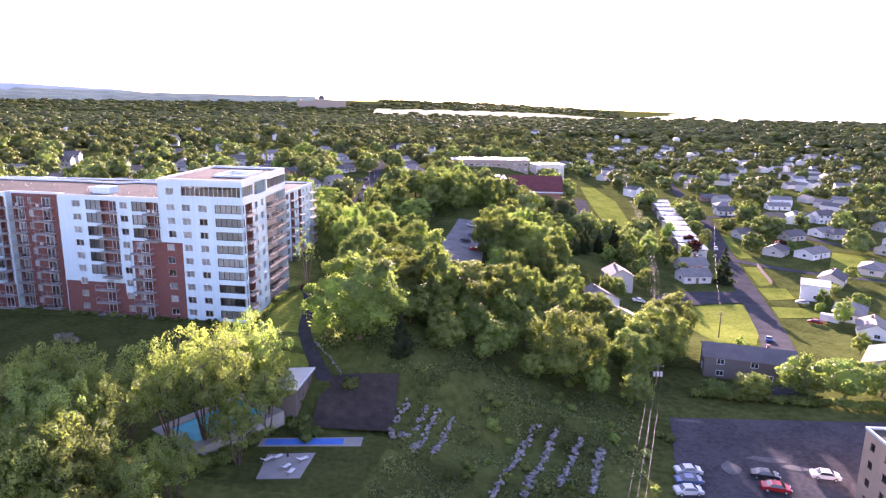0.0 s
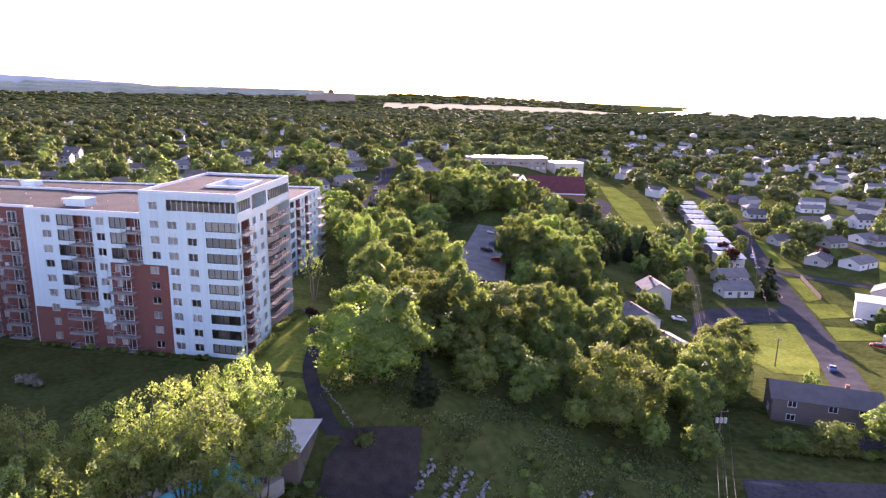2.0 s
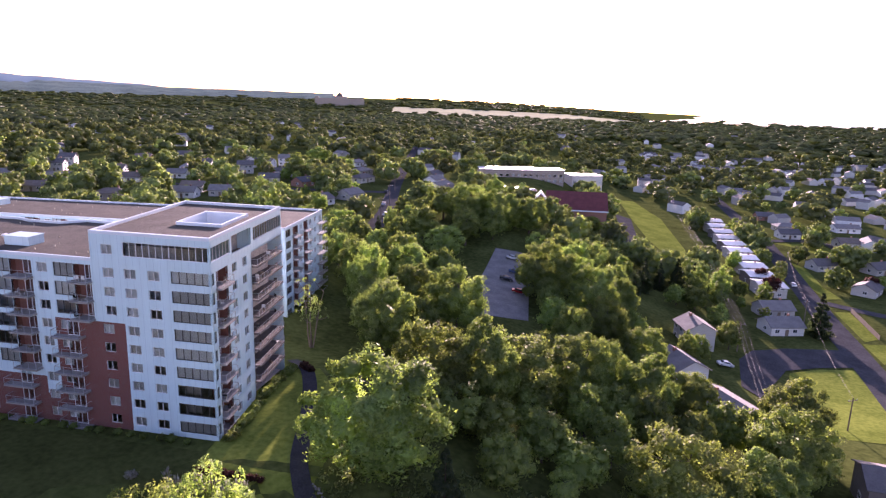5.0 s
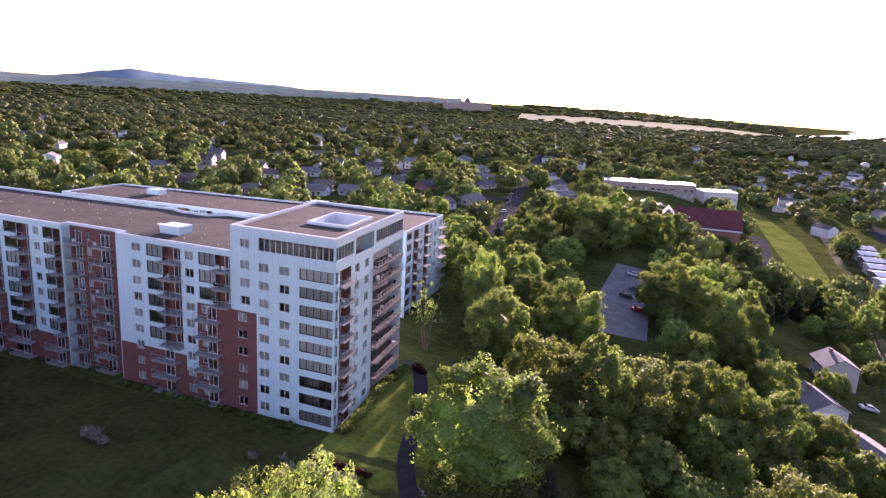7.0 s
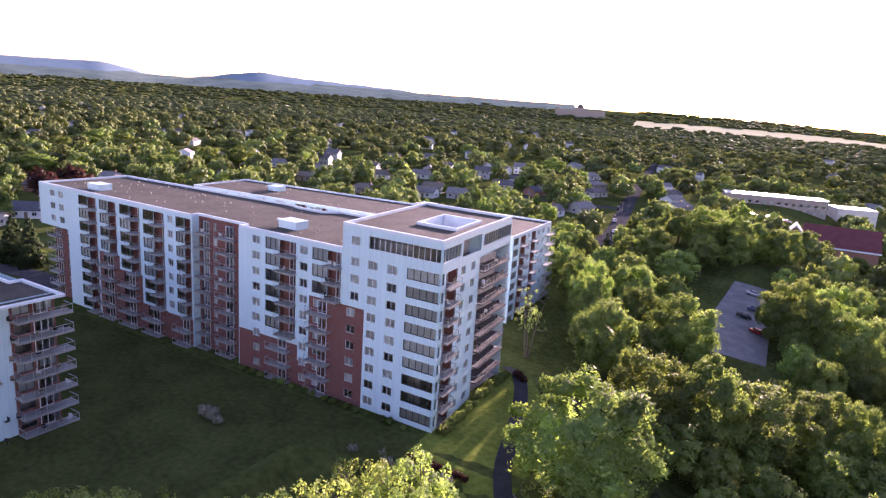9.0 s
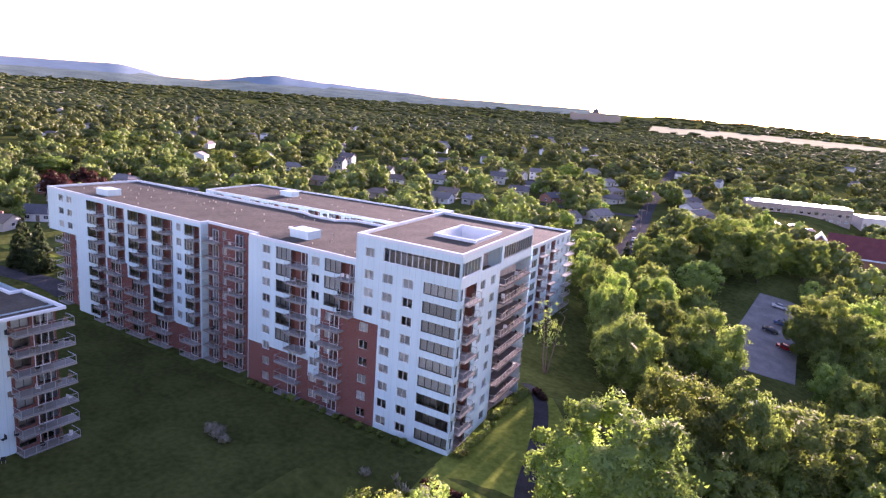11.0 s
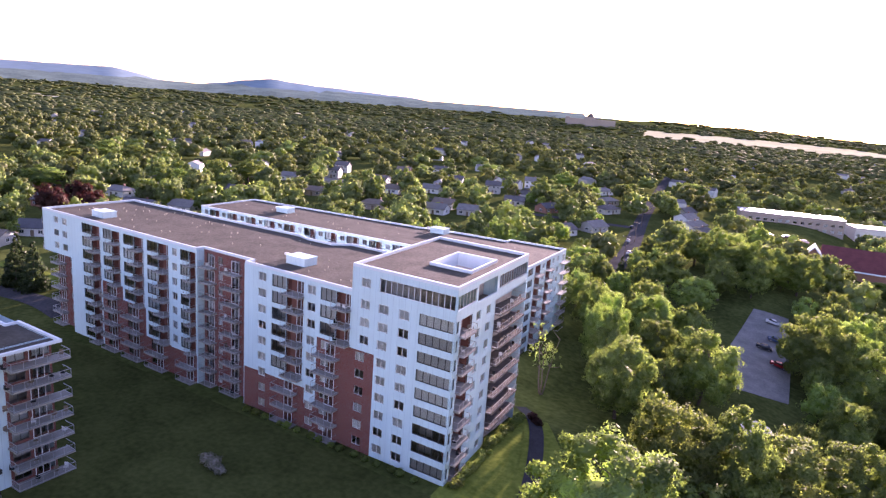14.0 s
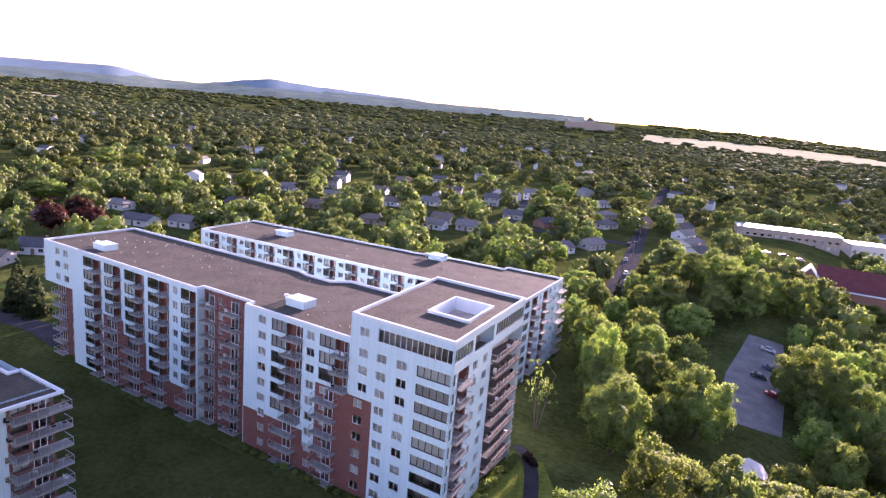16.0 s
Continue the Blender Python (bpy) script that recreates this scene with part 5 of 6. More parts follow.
g.box(-14, 16, -10, 10, -6, 6.0)
for x in (-14, 16):
    n = len(g.v)
    g.v += [(x, -10, 6), (x, 10, 6), (x, 0, 13.4)]
    g.f.append((n, n + 1, n + 2))
    g.i.append(0)
g.ob("wall", WALLS[1], church)
r = Geo()
for s in (-1, 1):
    a = [(-14.6, s * 11, 5.4), (16.6, s * 11, 5.4), (16.6, 0, 13.6), (-14.6, 0, 13.6)]
    b = [(x, y, z + 0.25) for x, y, z in a]
    r.quad(*a), r.quad(*b)
    for i in range(4):
        r.quad(a[i], a[(i + 1) % 4], b[(i + 1) % 4], b[i])
r.ob("roof", REDROOF, church, "red metal roof")
f = Geo()
f.box(-14.7, 16.7, -11.2, -10.95, 5.1, 5.75)
f.ob("fascia", TRIM, church, "white fascia board")
gb = Geo()
gb.v = [(-21.3, -11, -5), (-13.7, -11, -5), (-13.7, -11, 8.6), (-17.5, -11, 13.0), (-21.3, -11, 8.6)]
gb.v += [(x, 0, z) for x, y, z in gb.v]
gb.f = [(0, 1, 2, 3, 4), (9, 8, 7, 6, 5)] + [(k, (k + 1) % 5, (k + 1) % 5 + 5, k + 5) for k in (0, 1, 4)]
gb.i = [0] * 5
gb.ob("gable", WALLS[1], church, "brick gable front")
for s in (-1, 1):
    w = Geo()
    a = [(-17.5, -11.6, 13.2), (-17.5 + s * 4.5, -11.6, 8.0), (-17.5 + s * 4.5, 0.2, 8.0), (-17.5, 0.2, 13.2)]
    b = [(x, y, z + 0.7) for x, y, z in a]
    w.quad(*a), w.quad(*b)
    for i in range(4):
        w.quad(a[i], a[(i + 1) % 4], b[(i + 1) % 4], b[i])
    w.ob("gable_roof", TRIM, church, "white metal edged gable roof")
NO_TREES += [(x, y, 9) for x in range(-20, 48, 11) for y in range(296, 358, 11)] + [(x, y, 9) for x in range(78, 112, 11) for y in range(228, 424, 12)] + [(x, y, 8) for x in range(22, 64, 10) for y in range(232, 256, 10)]
NO_TREES += [(158, 150, 9), (162, 190, 9), (160, 215, 9), (175, 185, 8), (186, 178, 7), (200, 190, 8), (180, 262, 10), (170, 225, 8), (158, 130, 9), (150, 118, 8), (156, 70, 8), (190, 250, 8), (205, 235, 7)]
NO_TREES += [(-165, 48, 10), (-178, 50, 10), (-155, 40, 10), (-172, 36, 9), (-150, 52, 9)]
NO_TREES += [(96, 232, 12), (94, 215, 10), (100, 240, 12), (92, 318, 14), (90, 335, 12)]
NO_TREES += [(36, 238, 12), (48, 238, 12), (60, 240, 12), (36, 222, 9), (52, 222, 9), (66, 262, 10), (4, 366, 16), (16, 370, 16), (30, 376, 16), (52, 380, 12), (46, 250, 12), (60, 246, 10), (58, 390, 14), (52, 268, 26), (40, 250, 14)]


# ---- far distance ----
far = np.random.RandomState(9)


def blocked(x, y):
    if -130 < x < 8 and -70 < y < 96:
        return True
    if x > 0 and y < 150 and x < 175 and y > -140:
        return True
    return any((x - a) ** 2 + (y - b) ** 2 < r * r for a, b, r in CLEAR.get((int(x // 40), int(y // 40)), ()))


CLEAR = {}


def keep_clear(a, b, r):
    for i in range(int((a - r) // 40), int((a + r) // 40) + 1):
        for j in range(int((b - r) // 40), int((b + r) // 40) + 1):
            CLEAR.setdefault((i, j), []).append((a, b, r))


for spot in NO_TREES:
    keep_clear(*spot)


# far houses between the trees
g = Geo()
for k in range(420):
    d, a = math.sqrt(far.uniform(380 ** 2, 1500 ** 2)), far.uniform(-0.42, 1.25)
    if k >= 270:
        d, a = math.sqrt(far.uniform(320 ** 2, 1000 ** 2)), far.uniform(-0.46, -0.12)
    x, y = 42 - math.sin(a) * d, -75 + math.cos(a) * d
    if blocked(x, y):
        continue
    if d < 950:
        keep_clear(x, y, 8.0)
        keep_clear(x + math.sin(a) * 11, y - math.cos(a) * 11, 6.0)
    z, w, dp, h, c, s = ground_z(x, y), far.uniform(9, 16), far.uniform(7, 10), far.uniform(3, 5.5), math.cos(a + k), math.sin(a + k)
    P = [(x + c * i * w / 2 - s * j * dp / 2, y + s * i * w / 2 + c * j * dp / 2) for i, j in ((-1, -1), (1, -1), (1, 1), (-1, 1))]
    mi = k % 3
    for i in range(4):
        p, q = P[i], P[(i + 1) % 4]
        g.quad((*p, z - 1), (*q, z - 1), (*q, z + h), (*p, z + h), mi)
    e, f = ((P[0][0] + P[3][0]) / 2, (P[0][1] + P[3][1]) / 2, z + h + 2.2), ((P[1][0] + P[2][0]) / 2, (P[1][1] + P[2][1]) / 2, z + h + 2.2)
    g.quad((*P[0], z + h), (*P[1], z + h), f, e, 3 + k % 2)
    g.quad((*P[2], z + h), (*P[3], z + h), e, f, 3 + k % 2)
    for t3 in ((P[3], P[0], e), (P[1], P[2], f)):
        n = len(g.v)
        g.v += [(*t3[0], z + h), (*t3[1], z + h), t3[2]]
        g.f.append((n, n + 1, n + 2))
        g.i.append(mi)
tagged(g.ob("far_houses", [WALLS[0], WALLS[4], WALLS[2], SHINGLES[0], SHINGLES[2]]), "small pale houses far off between trees", "houses", kind="stuff")


spots = []
grid = {}
for ring0, ring1, cell, count in ((150, 420, 12.5, 340), (420, 1000, 16.0, 1250), (1000, 1700, 18, 3000), (1700, 3400, 38, 3200), (3400, 4700, 60, 1700)):
    made, tries = 0, 0
    while made < count and tries < count * 14:
        tries += 1
        d = math.sqrt(far.uniform(ring0 ** 2, ring1 ** 2))
        a = far.uniform(-0.55, 1.22)   # bearing left of +y
        x, y = 42 - math.sin(a) * d, -75 + math.cos(a) * d
        if ring0 < 900 and blocked(x, y):
            continue
        if d > 500 and noise.noise((x / 160, y / 160, 0)) < -0.45:
            continue
        if -0.13 < a < 0.265 and 1880 + 1650 * max(0.0, a) < d < 2750 + 600 * min(0.0, a) * 10:   # the field
            continue
        if a < -0.1 and d > 2230:
            continue
        key = (int(x // cell), int(y // cell))
        if key in grid:
            continue
        if ring0 < 420 and any((x - p) ** 2 + (y - q) ** 2 < (r + 3) ** 2 for p, q, r in NEAR):
            continue
        grid[key] = 1
        spots.append((d, x, y))
        made += 1
spots.sort()
NSOLO = 60

for d, x, y in spots[:NSOLO]:
    u = rt.random()
    k = SPRUCE[int(u * 20) % 2] if u < 0.1 else MID[int(u * 100) % 5]
    plant(k, x, y, rt.uniform(0.7, 1.05) * (0.8 if u < 0.1 else 1))
FARC = [crown(far, 1.0, 1.0, 0.02, 12, 8, 0.05, 1, 0.35, 0.2, 0.9, 0.2, 0.5, (0.6, 0.95))[:3] for k in range(10)]     # crowns one metre high and wide
FARB = [crown(far, 1.0, 1.0, 0.02, 24, 24, 0.033, 1, 0.28, 0.155, 0.9, 0.22, 0.5, (0.55, 0.9))[:3] for k in range(8)]
FARD = [crown(far, 1.0, 1.0, 0.02, 4, 4, 0.05, 1, 0.35, 0.33, 0.85, 0.2, 0, (0.8, 1.0))[:3] for k in range(8)]


def tree_cover(name, spots, leaf, label):
    VV, NN, FF, nv = [], [], [], 0
    for d, x, y in spots:
        near = d < 1000
        big = 1.0 if near else (1.4 if d < 1700 else (2.4 if d < 3400 else 3.2))
        v, n, f = FARB[far.randint(8)] if d < 480 else (FARC[far.randint(10)] if near else FARD[far.randint(8)])
        w = far.uniform(8, 22) if near else far.uniform(11, 24) * big
        h = min(w * far.uniform(0.7, 1.1), far.uniform(11, 17)) if near else far.uniform(9, 15)
        if d < 480:
            w = far.uniform(7.5, 17)
            h = min(w * far.uniform(0.8, 1.15), 14.5)
        a = far.uniform(0, 6.28)
        m = np.array([[math.cos(a), -math.sin(a), 0], [math.sin(a), math.cos(a), 0], [0, 0, 1]])
        VV.append((v * np.array([w, w, h])) @ m.T + np.array([x, y, ground_z(x, y)]))
        NN.append(unit((n / np.array([w, w, h])) @ m.T))
        FF.append(f + nv)
        nv += len(v)
    ob = new(name, leaf_mesh(name, np.concatenate(VV), np.concatenate(NN), leaf, np.concatenate(FF)))
    return tagged(ob, label, "trees", kind="stuff")


tree_cover("suburb_trees", [q for k, q in enumerate(spots[NSOLO:]) if q[0] < 250 + 450 * (k * 0.618 % 1)], LEAFS, "leafy green trees between the houses")
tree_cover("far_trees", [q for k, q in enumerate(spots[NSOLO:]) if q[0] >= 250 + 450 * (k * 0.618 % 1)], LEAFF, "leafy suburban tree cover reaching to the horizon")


def flat_poly(name, pts, z, material, label, cat):
    ob = mesh_ob(name, [(x, y, z) for x, y in pts], [tuple(range(len(pts)))], material)
    if ob.data.polygons[0].normal.z < 0:
        ob.data.flip_normals()
    return tagged(ob, label, cat, kind="structure")


def bearing(b, d):
    return 42 - math.sin(b) * d, -75 + math.cos(b) * d


sheet("field", [bearing(*q) for q in ((0.263, 2300), (0.263, 2850), (0.13, 2820), (0.0, 2750), (-0.07, 2350), (-0.128, 1960), (-0.128, 1900), (0.0, 1880), (0.13, 2080))], FIELDM, 1.6, "broad pale yellow field far off", "field")
sheet("field_left", [(-1420, 1300), (-1120, 1220), (-1020, 1420), (-1380, 1620)], FIELDM, 1.2, "pale green-yellow field before the hills", "field")
sheet("field_hills", [bearing(*q) for q in ((1.16, 1900), (1.16, 2300), (1.04, 2250), (1.04, 1950))], FIELDM, 1.6, "pale green field below the hills", "field")
flat_poly("water", [bearing(-0.09, 2300), bearing(-0.45, 2240), bearing(-0.75, 2200), (4800, 1500), (4800, 4900), (800, 4900)], 0.6, RIVER, "wide pale river shining far off", "river")


def ridge(name, a0, a1, dist, fn, material, label):
    V, F = [], []
    N = 90
    for k in range(N + 1):
        a = a0 + (a1 - a0) * k / N
        x, y = 42 - math.sin(a) * dist, -75 + math.cos(a) * dist
        x2, y2 = 42 - math.sin(a) * (dist - 900), -75 + math.cos(a) * (dist - 900)
        hh = fn(math.degrees(a))
        top = hh + 5 * noise.noise((a * 60, 1, 0))
        V += [(x2, y2, -2), ((x + x2) / 2, (y + y2) / 2, hh * 0.62 + 6 * noise.noise((a * 90, 0, 3))), (x, y, top), (x, y, top), (x, y, -30)]
        if k:
            for j in (0, 1, 3):
                n = 5 * (k - 1) + j
                F.append((n, n + 1, n + 6, n + 5))
    ob = mesh_ob(name, V, F, material, smooth=True)
    return tagged(ob, label, "hills", kind="structure")


HILLS = ((12, 40), (24, 66), (28.5, 76), (32.7, 80), (36, 98), (38.5, 106), (42.7, 120), (44.6, 130), (46.4, 143), (48.6, 122), (50, 100), (52.1, 80), (54.8, 84), (56.6, 117), (58.1, 137), (61.8, 132), (65.3, 128), (80, 120))


def hill_line(a):
    for (a0, h0), (a1, h1) in zip(HILLS, HILLS[1:]):
        if a <= a1:
            return h0 + (h1 - h0) * S((a - a0) / (a1 - a0))
    return HILLS[-1][1]


ridge("hills", radians(12), radians(78), 4400, hill_line, HILLM, "wooded hills on the horizon, blue from painted haze")
ridge("foothills", radians(20), radians(78), 4150, lambda a: 50 + 0.36 * hill_line(a), FOOTM, "wooded foothills before the hills, green paled by painted haze")

# domed institution on the skyline
dome = thing("domed_building", pose(-905, 2600, 14, 0, 0, 20) @ Matrix.Diagonal((1.7, 1.7, 1.5, 1)), "long grey institution with a dome on the skyline", "building")
g = Geo()
g.box(-60, 60, -9, 9, -2, 21)
g.box(-14, 14, -12, 12, -2, 26)
g.box(-60, -50, -11, 11, 21, 25)
g.ob("wall", WALLS[3], dome)
g = Geo()
for k in range(6):
    a, b = 1.57 * k / 6, 1.57 * (k + 1) / 6
    g.tube((0, 0, 29 + 7 * math.sin(a)), (0, 0, 29 + 7 * math.sin(b)), 7 * math.cos(a), max(0.3, 7 * math.cos(b)), 16)
g.tube((0, 0, 25), (0, 0, 29), 7.2, 7.2, 16)
g.tube((0, 0, 35.5), (0, 0, 42), 1.2, 0.3, 8)
g.ob("dome", SHINGLES[0], dome)

# ---- garden: pool, court, patio, stones ----
rg = random.Random(12)
pool = thing("swimming_pool", pose(8.5, -29.0, ground_z(8.5, -29.0) + 0.25, 0, 0, 62), "outdoor swimming pool with turquoise water and pale deck", "pool")
d = Geo()
d.box(-8.6, 8.6, -5.6, -3.6, -2.5, 0)
d.box(-8.6, 8.6, 3.6, 5.6, -2.5, 0)
d.box(-8.6, -6.6, -3.6, 3.6, -2.5, 0)
d.box(6.6, 8.6, -3.6, 3.6, -2.5, 0)
d.ob("deck", PAVE, pool)
d = Geo()
d.box(-6.6, 6.6, -3.6, 3.6, -0.6, -0.12)
d.ob("water", WATERPOOL, pool)
ph = thing("pool_house", pose(16.6, -17.6, -6.25, 0, 0, 2), "small pool house with sloping pale metal roof", "pool house")
g = Geo()
g.box(-2.0, 2.0, -4.3, 4.3, -2.5, 2.75)
g.ob("wall", WALLS[5], ph)
g = Geo()
g.prism([(-2.45, -4.8), (2.45, -4.8), (2.45, 4.8), (-2.45, 4.8)], 2.78, 3.0)
g.v = [(x, y, z + 0.1 * (x + 2.45)) for x, y, z in g.v]
g.ob("roof", PALEROOF, ph, "pale sloping roof")
g = Geo()
g.box(2.4, 2.52, -4.85, 4.85, 3.2, 3.55)
g.ob("fascia", TRIM, ph, "white roof edge")
g = Geo()
g.box(2.0, 2.08, -0.5, 0.5, 0.1, 2.2)
g.ob("door", WOOD, ph)
for y in (-3.0, 2.2):
    g = Geo()
    g.box(2.0, 2.07, y, y + 1.2, 1.0, 2.1)
    g.ob("window", DARKFRAME, ph)


def slab_thing(name, quad, top, thick, material, label, cat):
    z = max(ground_z(x, y) for x, y in quad) + top
    g = Geo()
    g.prism(quad, z - thick, z)
    return tagged(g.ob(name, material), label, cat), z


court, cz = slab_thing("game_court", [(15.6, -30.6), (31.8, -27.4), (31.4, -24.6), (15.2, -28.0)], 0.12, 0.5, PAVE, "long concrete shuffleboard court painted blue", "court")
g = Geo()
g.prism([(16.4, -30.0), (28.8, -27.5), (28.5, -25.6), (16.1, -28.2)], cz, cz + 0.012)
g.ob("painted_lane", BLUEPAINT, court, "faded blue painted lane")
patio, pz = slab_thing("patio", [(19.4, -39.4), (25.6, -38.0), (25.4, -30.8), (18.2, -32.6)], 0.14, 0.5, PAVE, "square pale paved patio in the garden", "patio")


def lounger(x, y, z, turn):
    ob = thing("sun_lounger", pose(x, y, z, 0, 0, turn), "white mesh sun lounger with raised back on the patio", "sun lounger", "sun loungers")
    for a in ((-0.32, -0.95), (0.28, -0.95), (-0.32, 0.85), (0.28, 0.85)):
        g = Geo()
        g.box(a[0], a[0] + 0.04, a[1], a[1] + 0.04, 0, 0.34)
        g.ob("leg", RAIL, ob)
    g = Geo()
    g.box(-0.34, 0.34, -1.0, 0.3, 0.33, 0.38)
    g.ob("seat", FABRIC, ob)
    g = Geo()
    g.v = [(-0.34, 0.3, 0.33), (0.34, 0.3, 0.33), (0.34, 0.95, 0.85), (-0.34, 0.95, 0.85), (-0.34, 0.3, 0.38), (0.34, 0.3, 0.38), (0.34, 0.92, 0.89), (-0.34, 0.92, 0.89)]
    g.f, g.i = [(0, 3, 2, 1), (4, 5, 6, 7), (0, 1, 5, 4), (1, 2, 6, 5), (2, 3, 7, 6), (3, 0, 4, 7)], [0] * 6
    g.ob("backrest", FABRIC, ob)
    return ob


for x, y, tn in ((20.2, -33.6, 150), (22.6, -36.0, 160), (24.2, -33.4, 140), (23.8, -37.2, 170), (19.0, -34.6, 150)):
    lounger(x, y, pz, tn)
um = thing("parasol", pose(22.4, -34.6, pz), "closed dark parasol standing on the patio", "parasol")
g = Geo()
g.tube((0, 0, 0), (0, 0, 2.6), 0.03, 0.03, 8)
g.ob("pole", RAIL, um)
g = Geo()
g.tube((0, 0, 1.2), (0, 0, 2.55), 0.17, 0.05, 9)
g.ob("canopy", SOIL, um, "folded dark canopy")
g = Geo()
g.tube((0, 0, 0), (0, 0, 0.1), 0.32, 0.28, 12)
g.ob("base", CONC, um)
sheet("garden_bed", [(21.5, -23.8), (22, -12.5), (34, -9.5), (35.5, -22.5)], SOIL, 0.5, "dark planted garden bed", "garden bed", 30)
sheet("lawn_garden", [(8, -50), (52, -44), (50, -24), (18, -24)], SHADYLAWN, 0.04, "garden lawn, its green darkened for shade", "lawn")


# dry stone terraces
stone_me = []
for k in range(6):
    rs = np.random.RandomState(300 + k)
    bm = bmesh.new()
    bmesh.ops.create_cube(bm, size=1)
    for v in bm.verts:
        v.co = Vector(v.co) * Vector((1.0, 0.7, 0.55)) + Vector(rs.normal(size=3) * 0.07)
    bmesh.ops.bevel(bm, geom=bm.edges[:], offset=0.1, segments=1, affect='EDGES')
    me = bpy.data.meshes.new("stone")
    bm.to_mesh(me)
    bm.free()
    me.materials.append(STONE)
    stone_me.append(me)


def terrace(pts):
    root = thing("stone_terrace", Matrix(), "low dry wall of rough grey boulders on the slope", "stone wall", "stone terraces")
    for (x0, y0), (x1, y1) in zip(pts, pts[1:]):
        n = max(1, round(math.hypot(x1 - x0, y1 - y0) / 0.4))
        for k in range(n):
            t = (k + rg.uniform(0, 0.5)) / n
            for layer in range(2):
                x, y = x0 + (x1 - x0) * t + rg.gauss(0, 0.3), y0 + (y1 - y0) * t + rg.gauss(0, 0.3)
                sc = rg.uniform(0.4, 0.75)
                share("stone", rg.choice(stone_me), root, pose(x, y, ground_z(x, y) + 0.05 + layer * 0.32, rg.uniform(-15, 15), rg.uniform(-15, 15), rg.uniform(0, 180)) @ Matrix.Diagonal((sc, sc, sc, 1)))


for pts in ([(36.8, -13), (35.3, -16), (34.8, -20), (36.2, -24)], [(39.9, -13), (38.6, -17), (36.9, -22)], [(41.9, -12.7), (40.7, -17), (39.3, -23)], [(44.5, -13), (44.1, -16.5), (42.5, -21.5)],
            [(59.5, -10.5), (57.5, -16), (54.7, -24.6), (53.3, -30)], [(63.2, -10.6), (61.3, -17), (59.2, -24), (58, -29)], [(67.5, -11.5), (65.6, -18), (63.7, -25)], [(71, -13), (69.6, -20.6), (68.4, -27)]):
    terrace(pts)


# ---- shrubs and hedges ----
def shrub_proto(seed, leaf, label, name="shrub"):
    rs = np.random.RandomState(seed)
    V, N, F, C = crown(rs, 1.5, 2.2, 0.1, 14, 60, 0.09, 1, 0.12, 0.2)
    root = thing(name, pose(0, 0, -500), label, "shrub", "shrubs")
    g = Geo()
    for c in C[::4]:
        g.tube((0, 0, -0.2), tuple(c), 0.04, 0.015, 5)
    g.ob("stem", BARK, root)
    ob = new("foliage", leaf_mesh("foliage", V, N, leaf, F))
    ob.parent = root
    return root


SHRUBS = [shrub_proto(91, LEAFY, "yellow-green garden shrub at the wall's foot"), shrub_proto(92, LEAF, "dense green garden shrub"), shrub_proto(93, SHRUBBLOOM, "round shrub covered in pale blossom", "flowering_shrub")]
PROTOS += SHRUBS
for k in range(30):
    u = 0.6 + k * 0.95
    p = MR @ Vector((u, -1.4 + rg.uniform(-0.5, 0.5), 0))
    plant(SHRUBS[0 if rg.random() < 0.7 else 1], p.x, p.y, rg.uniform(0.6, 1.0))
for x, y, s in ((-28.2, -16.6, 1.25), (-30.2, -16.2, 1.05), (-26.4, -17.0, 0.9), (-6, -11, 0.8)):
    plant(SHRUBS[2], x, y, s)
REDSHRUB = shrub_proto(94, LEAFR, "low dark red hedge shrub in front of plume grass")
PROTOS.append(REDSHRUB)
for k in range(11):
    plant(REDSHRUB, 1.0 + k * 0.88 + rg.uniform(-0.2, 0.2), -7.3 + rg.uniform(-0.25, 0.25), rg.uniform(0.5, 0.7))
for x, y in ((1.6, 28.6), (0.6, 29.6), (2.6, 27.6)):
    plant(REDSHRUB, x, y, rg.uniform(0.8, 1.0), None, "dark red shrub at the bend of the path")


def plume_grass(seed):
    """A tuft of arching blades with feathery heads."""
    rs = np.random.RandomState(seed)
    root = thing("ornamental_grass", pose(0, 0, -500), "tall ornamental grass with cream plumes", "grass", "ornamental grasses")
    blade, head = Geo(), Geo()
    for k in range(90):
        a, out, h = rs.uniform(0, 6.28), rs.uniform(0.15, 0.75), rs.uniform(0.8, 1.4)
        c, s2 = math.cos(a), math.sin(a)
        n = len(blade.v)
        blade.v += [(c * 0.1 - s2 * 0.03, s2 * 0.1 + c * 0.03, 0), (c * 0.1 + s2 * 0.03, s2 * 0.1 - c * 0.03, 0), (c * out * 0.5 + s2 * 0.03, s2 * out * 0.5 - c * 0.03, h * 0.75), (c * out, s2 * out, h)]
        blade.f += [(n, n + 1, n + 2), (n, n + 2, n + 3)]
        blade.i += [0, 0]
    for k in range(26):
        a, out, h = rs.uniform(0, 6.28), rs.uniform(0.1, 0.6), rs.uniform(1.3, 1.8)
        head.tube((math.cos(a) * out * 0.6, math.sin(a) * out * 0.6, h - 0.5), (math.cos(a) * out, math.sin(a) * out, h), 0.07, 0.02, 5)
    blade.ob("blades", LEAFY, root)
    head.ob("plumes", SHRUBBLOOM, root, "cream feathery plumes")
    return root


PLUME = plume_grass(7)
PROTOS.append(PLUME)
for k in range(22):
    plant(PLUME, -1.5 + k * 0.5 + rg.uniform(-0.2, 0.2), -9.3 - 0.06 * (22 - k) + rg.uniform(-0.7, 0.7), rg.uniform(0.8, 1.1))
for k in range(16):
    plant(SHRUBS[1], -38 + k * 2.3 + rg.uniform(-0.6, 0.6), -1.7, rg.uniform(0.5, 0.8))
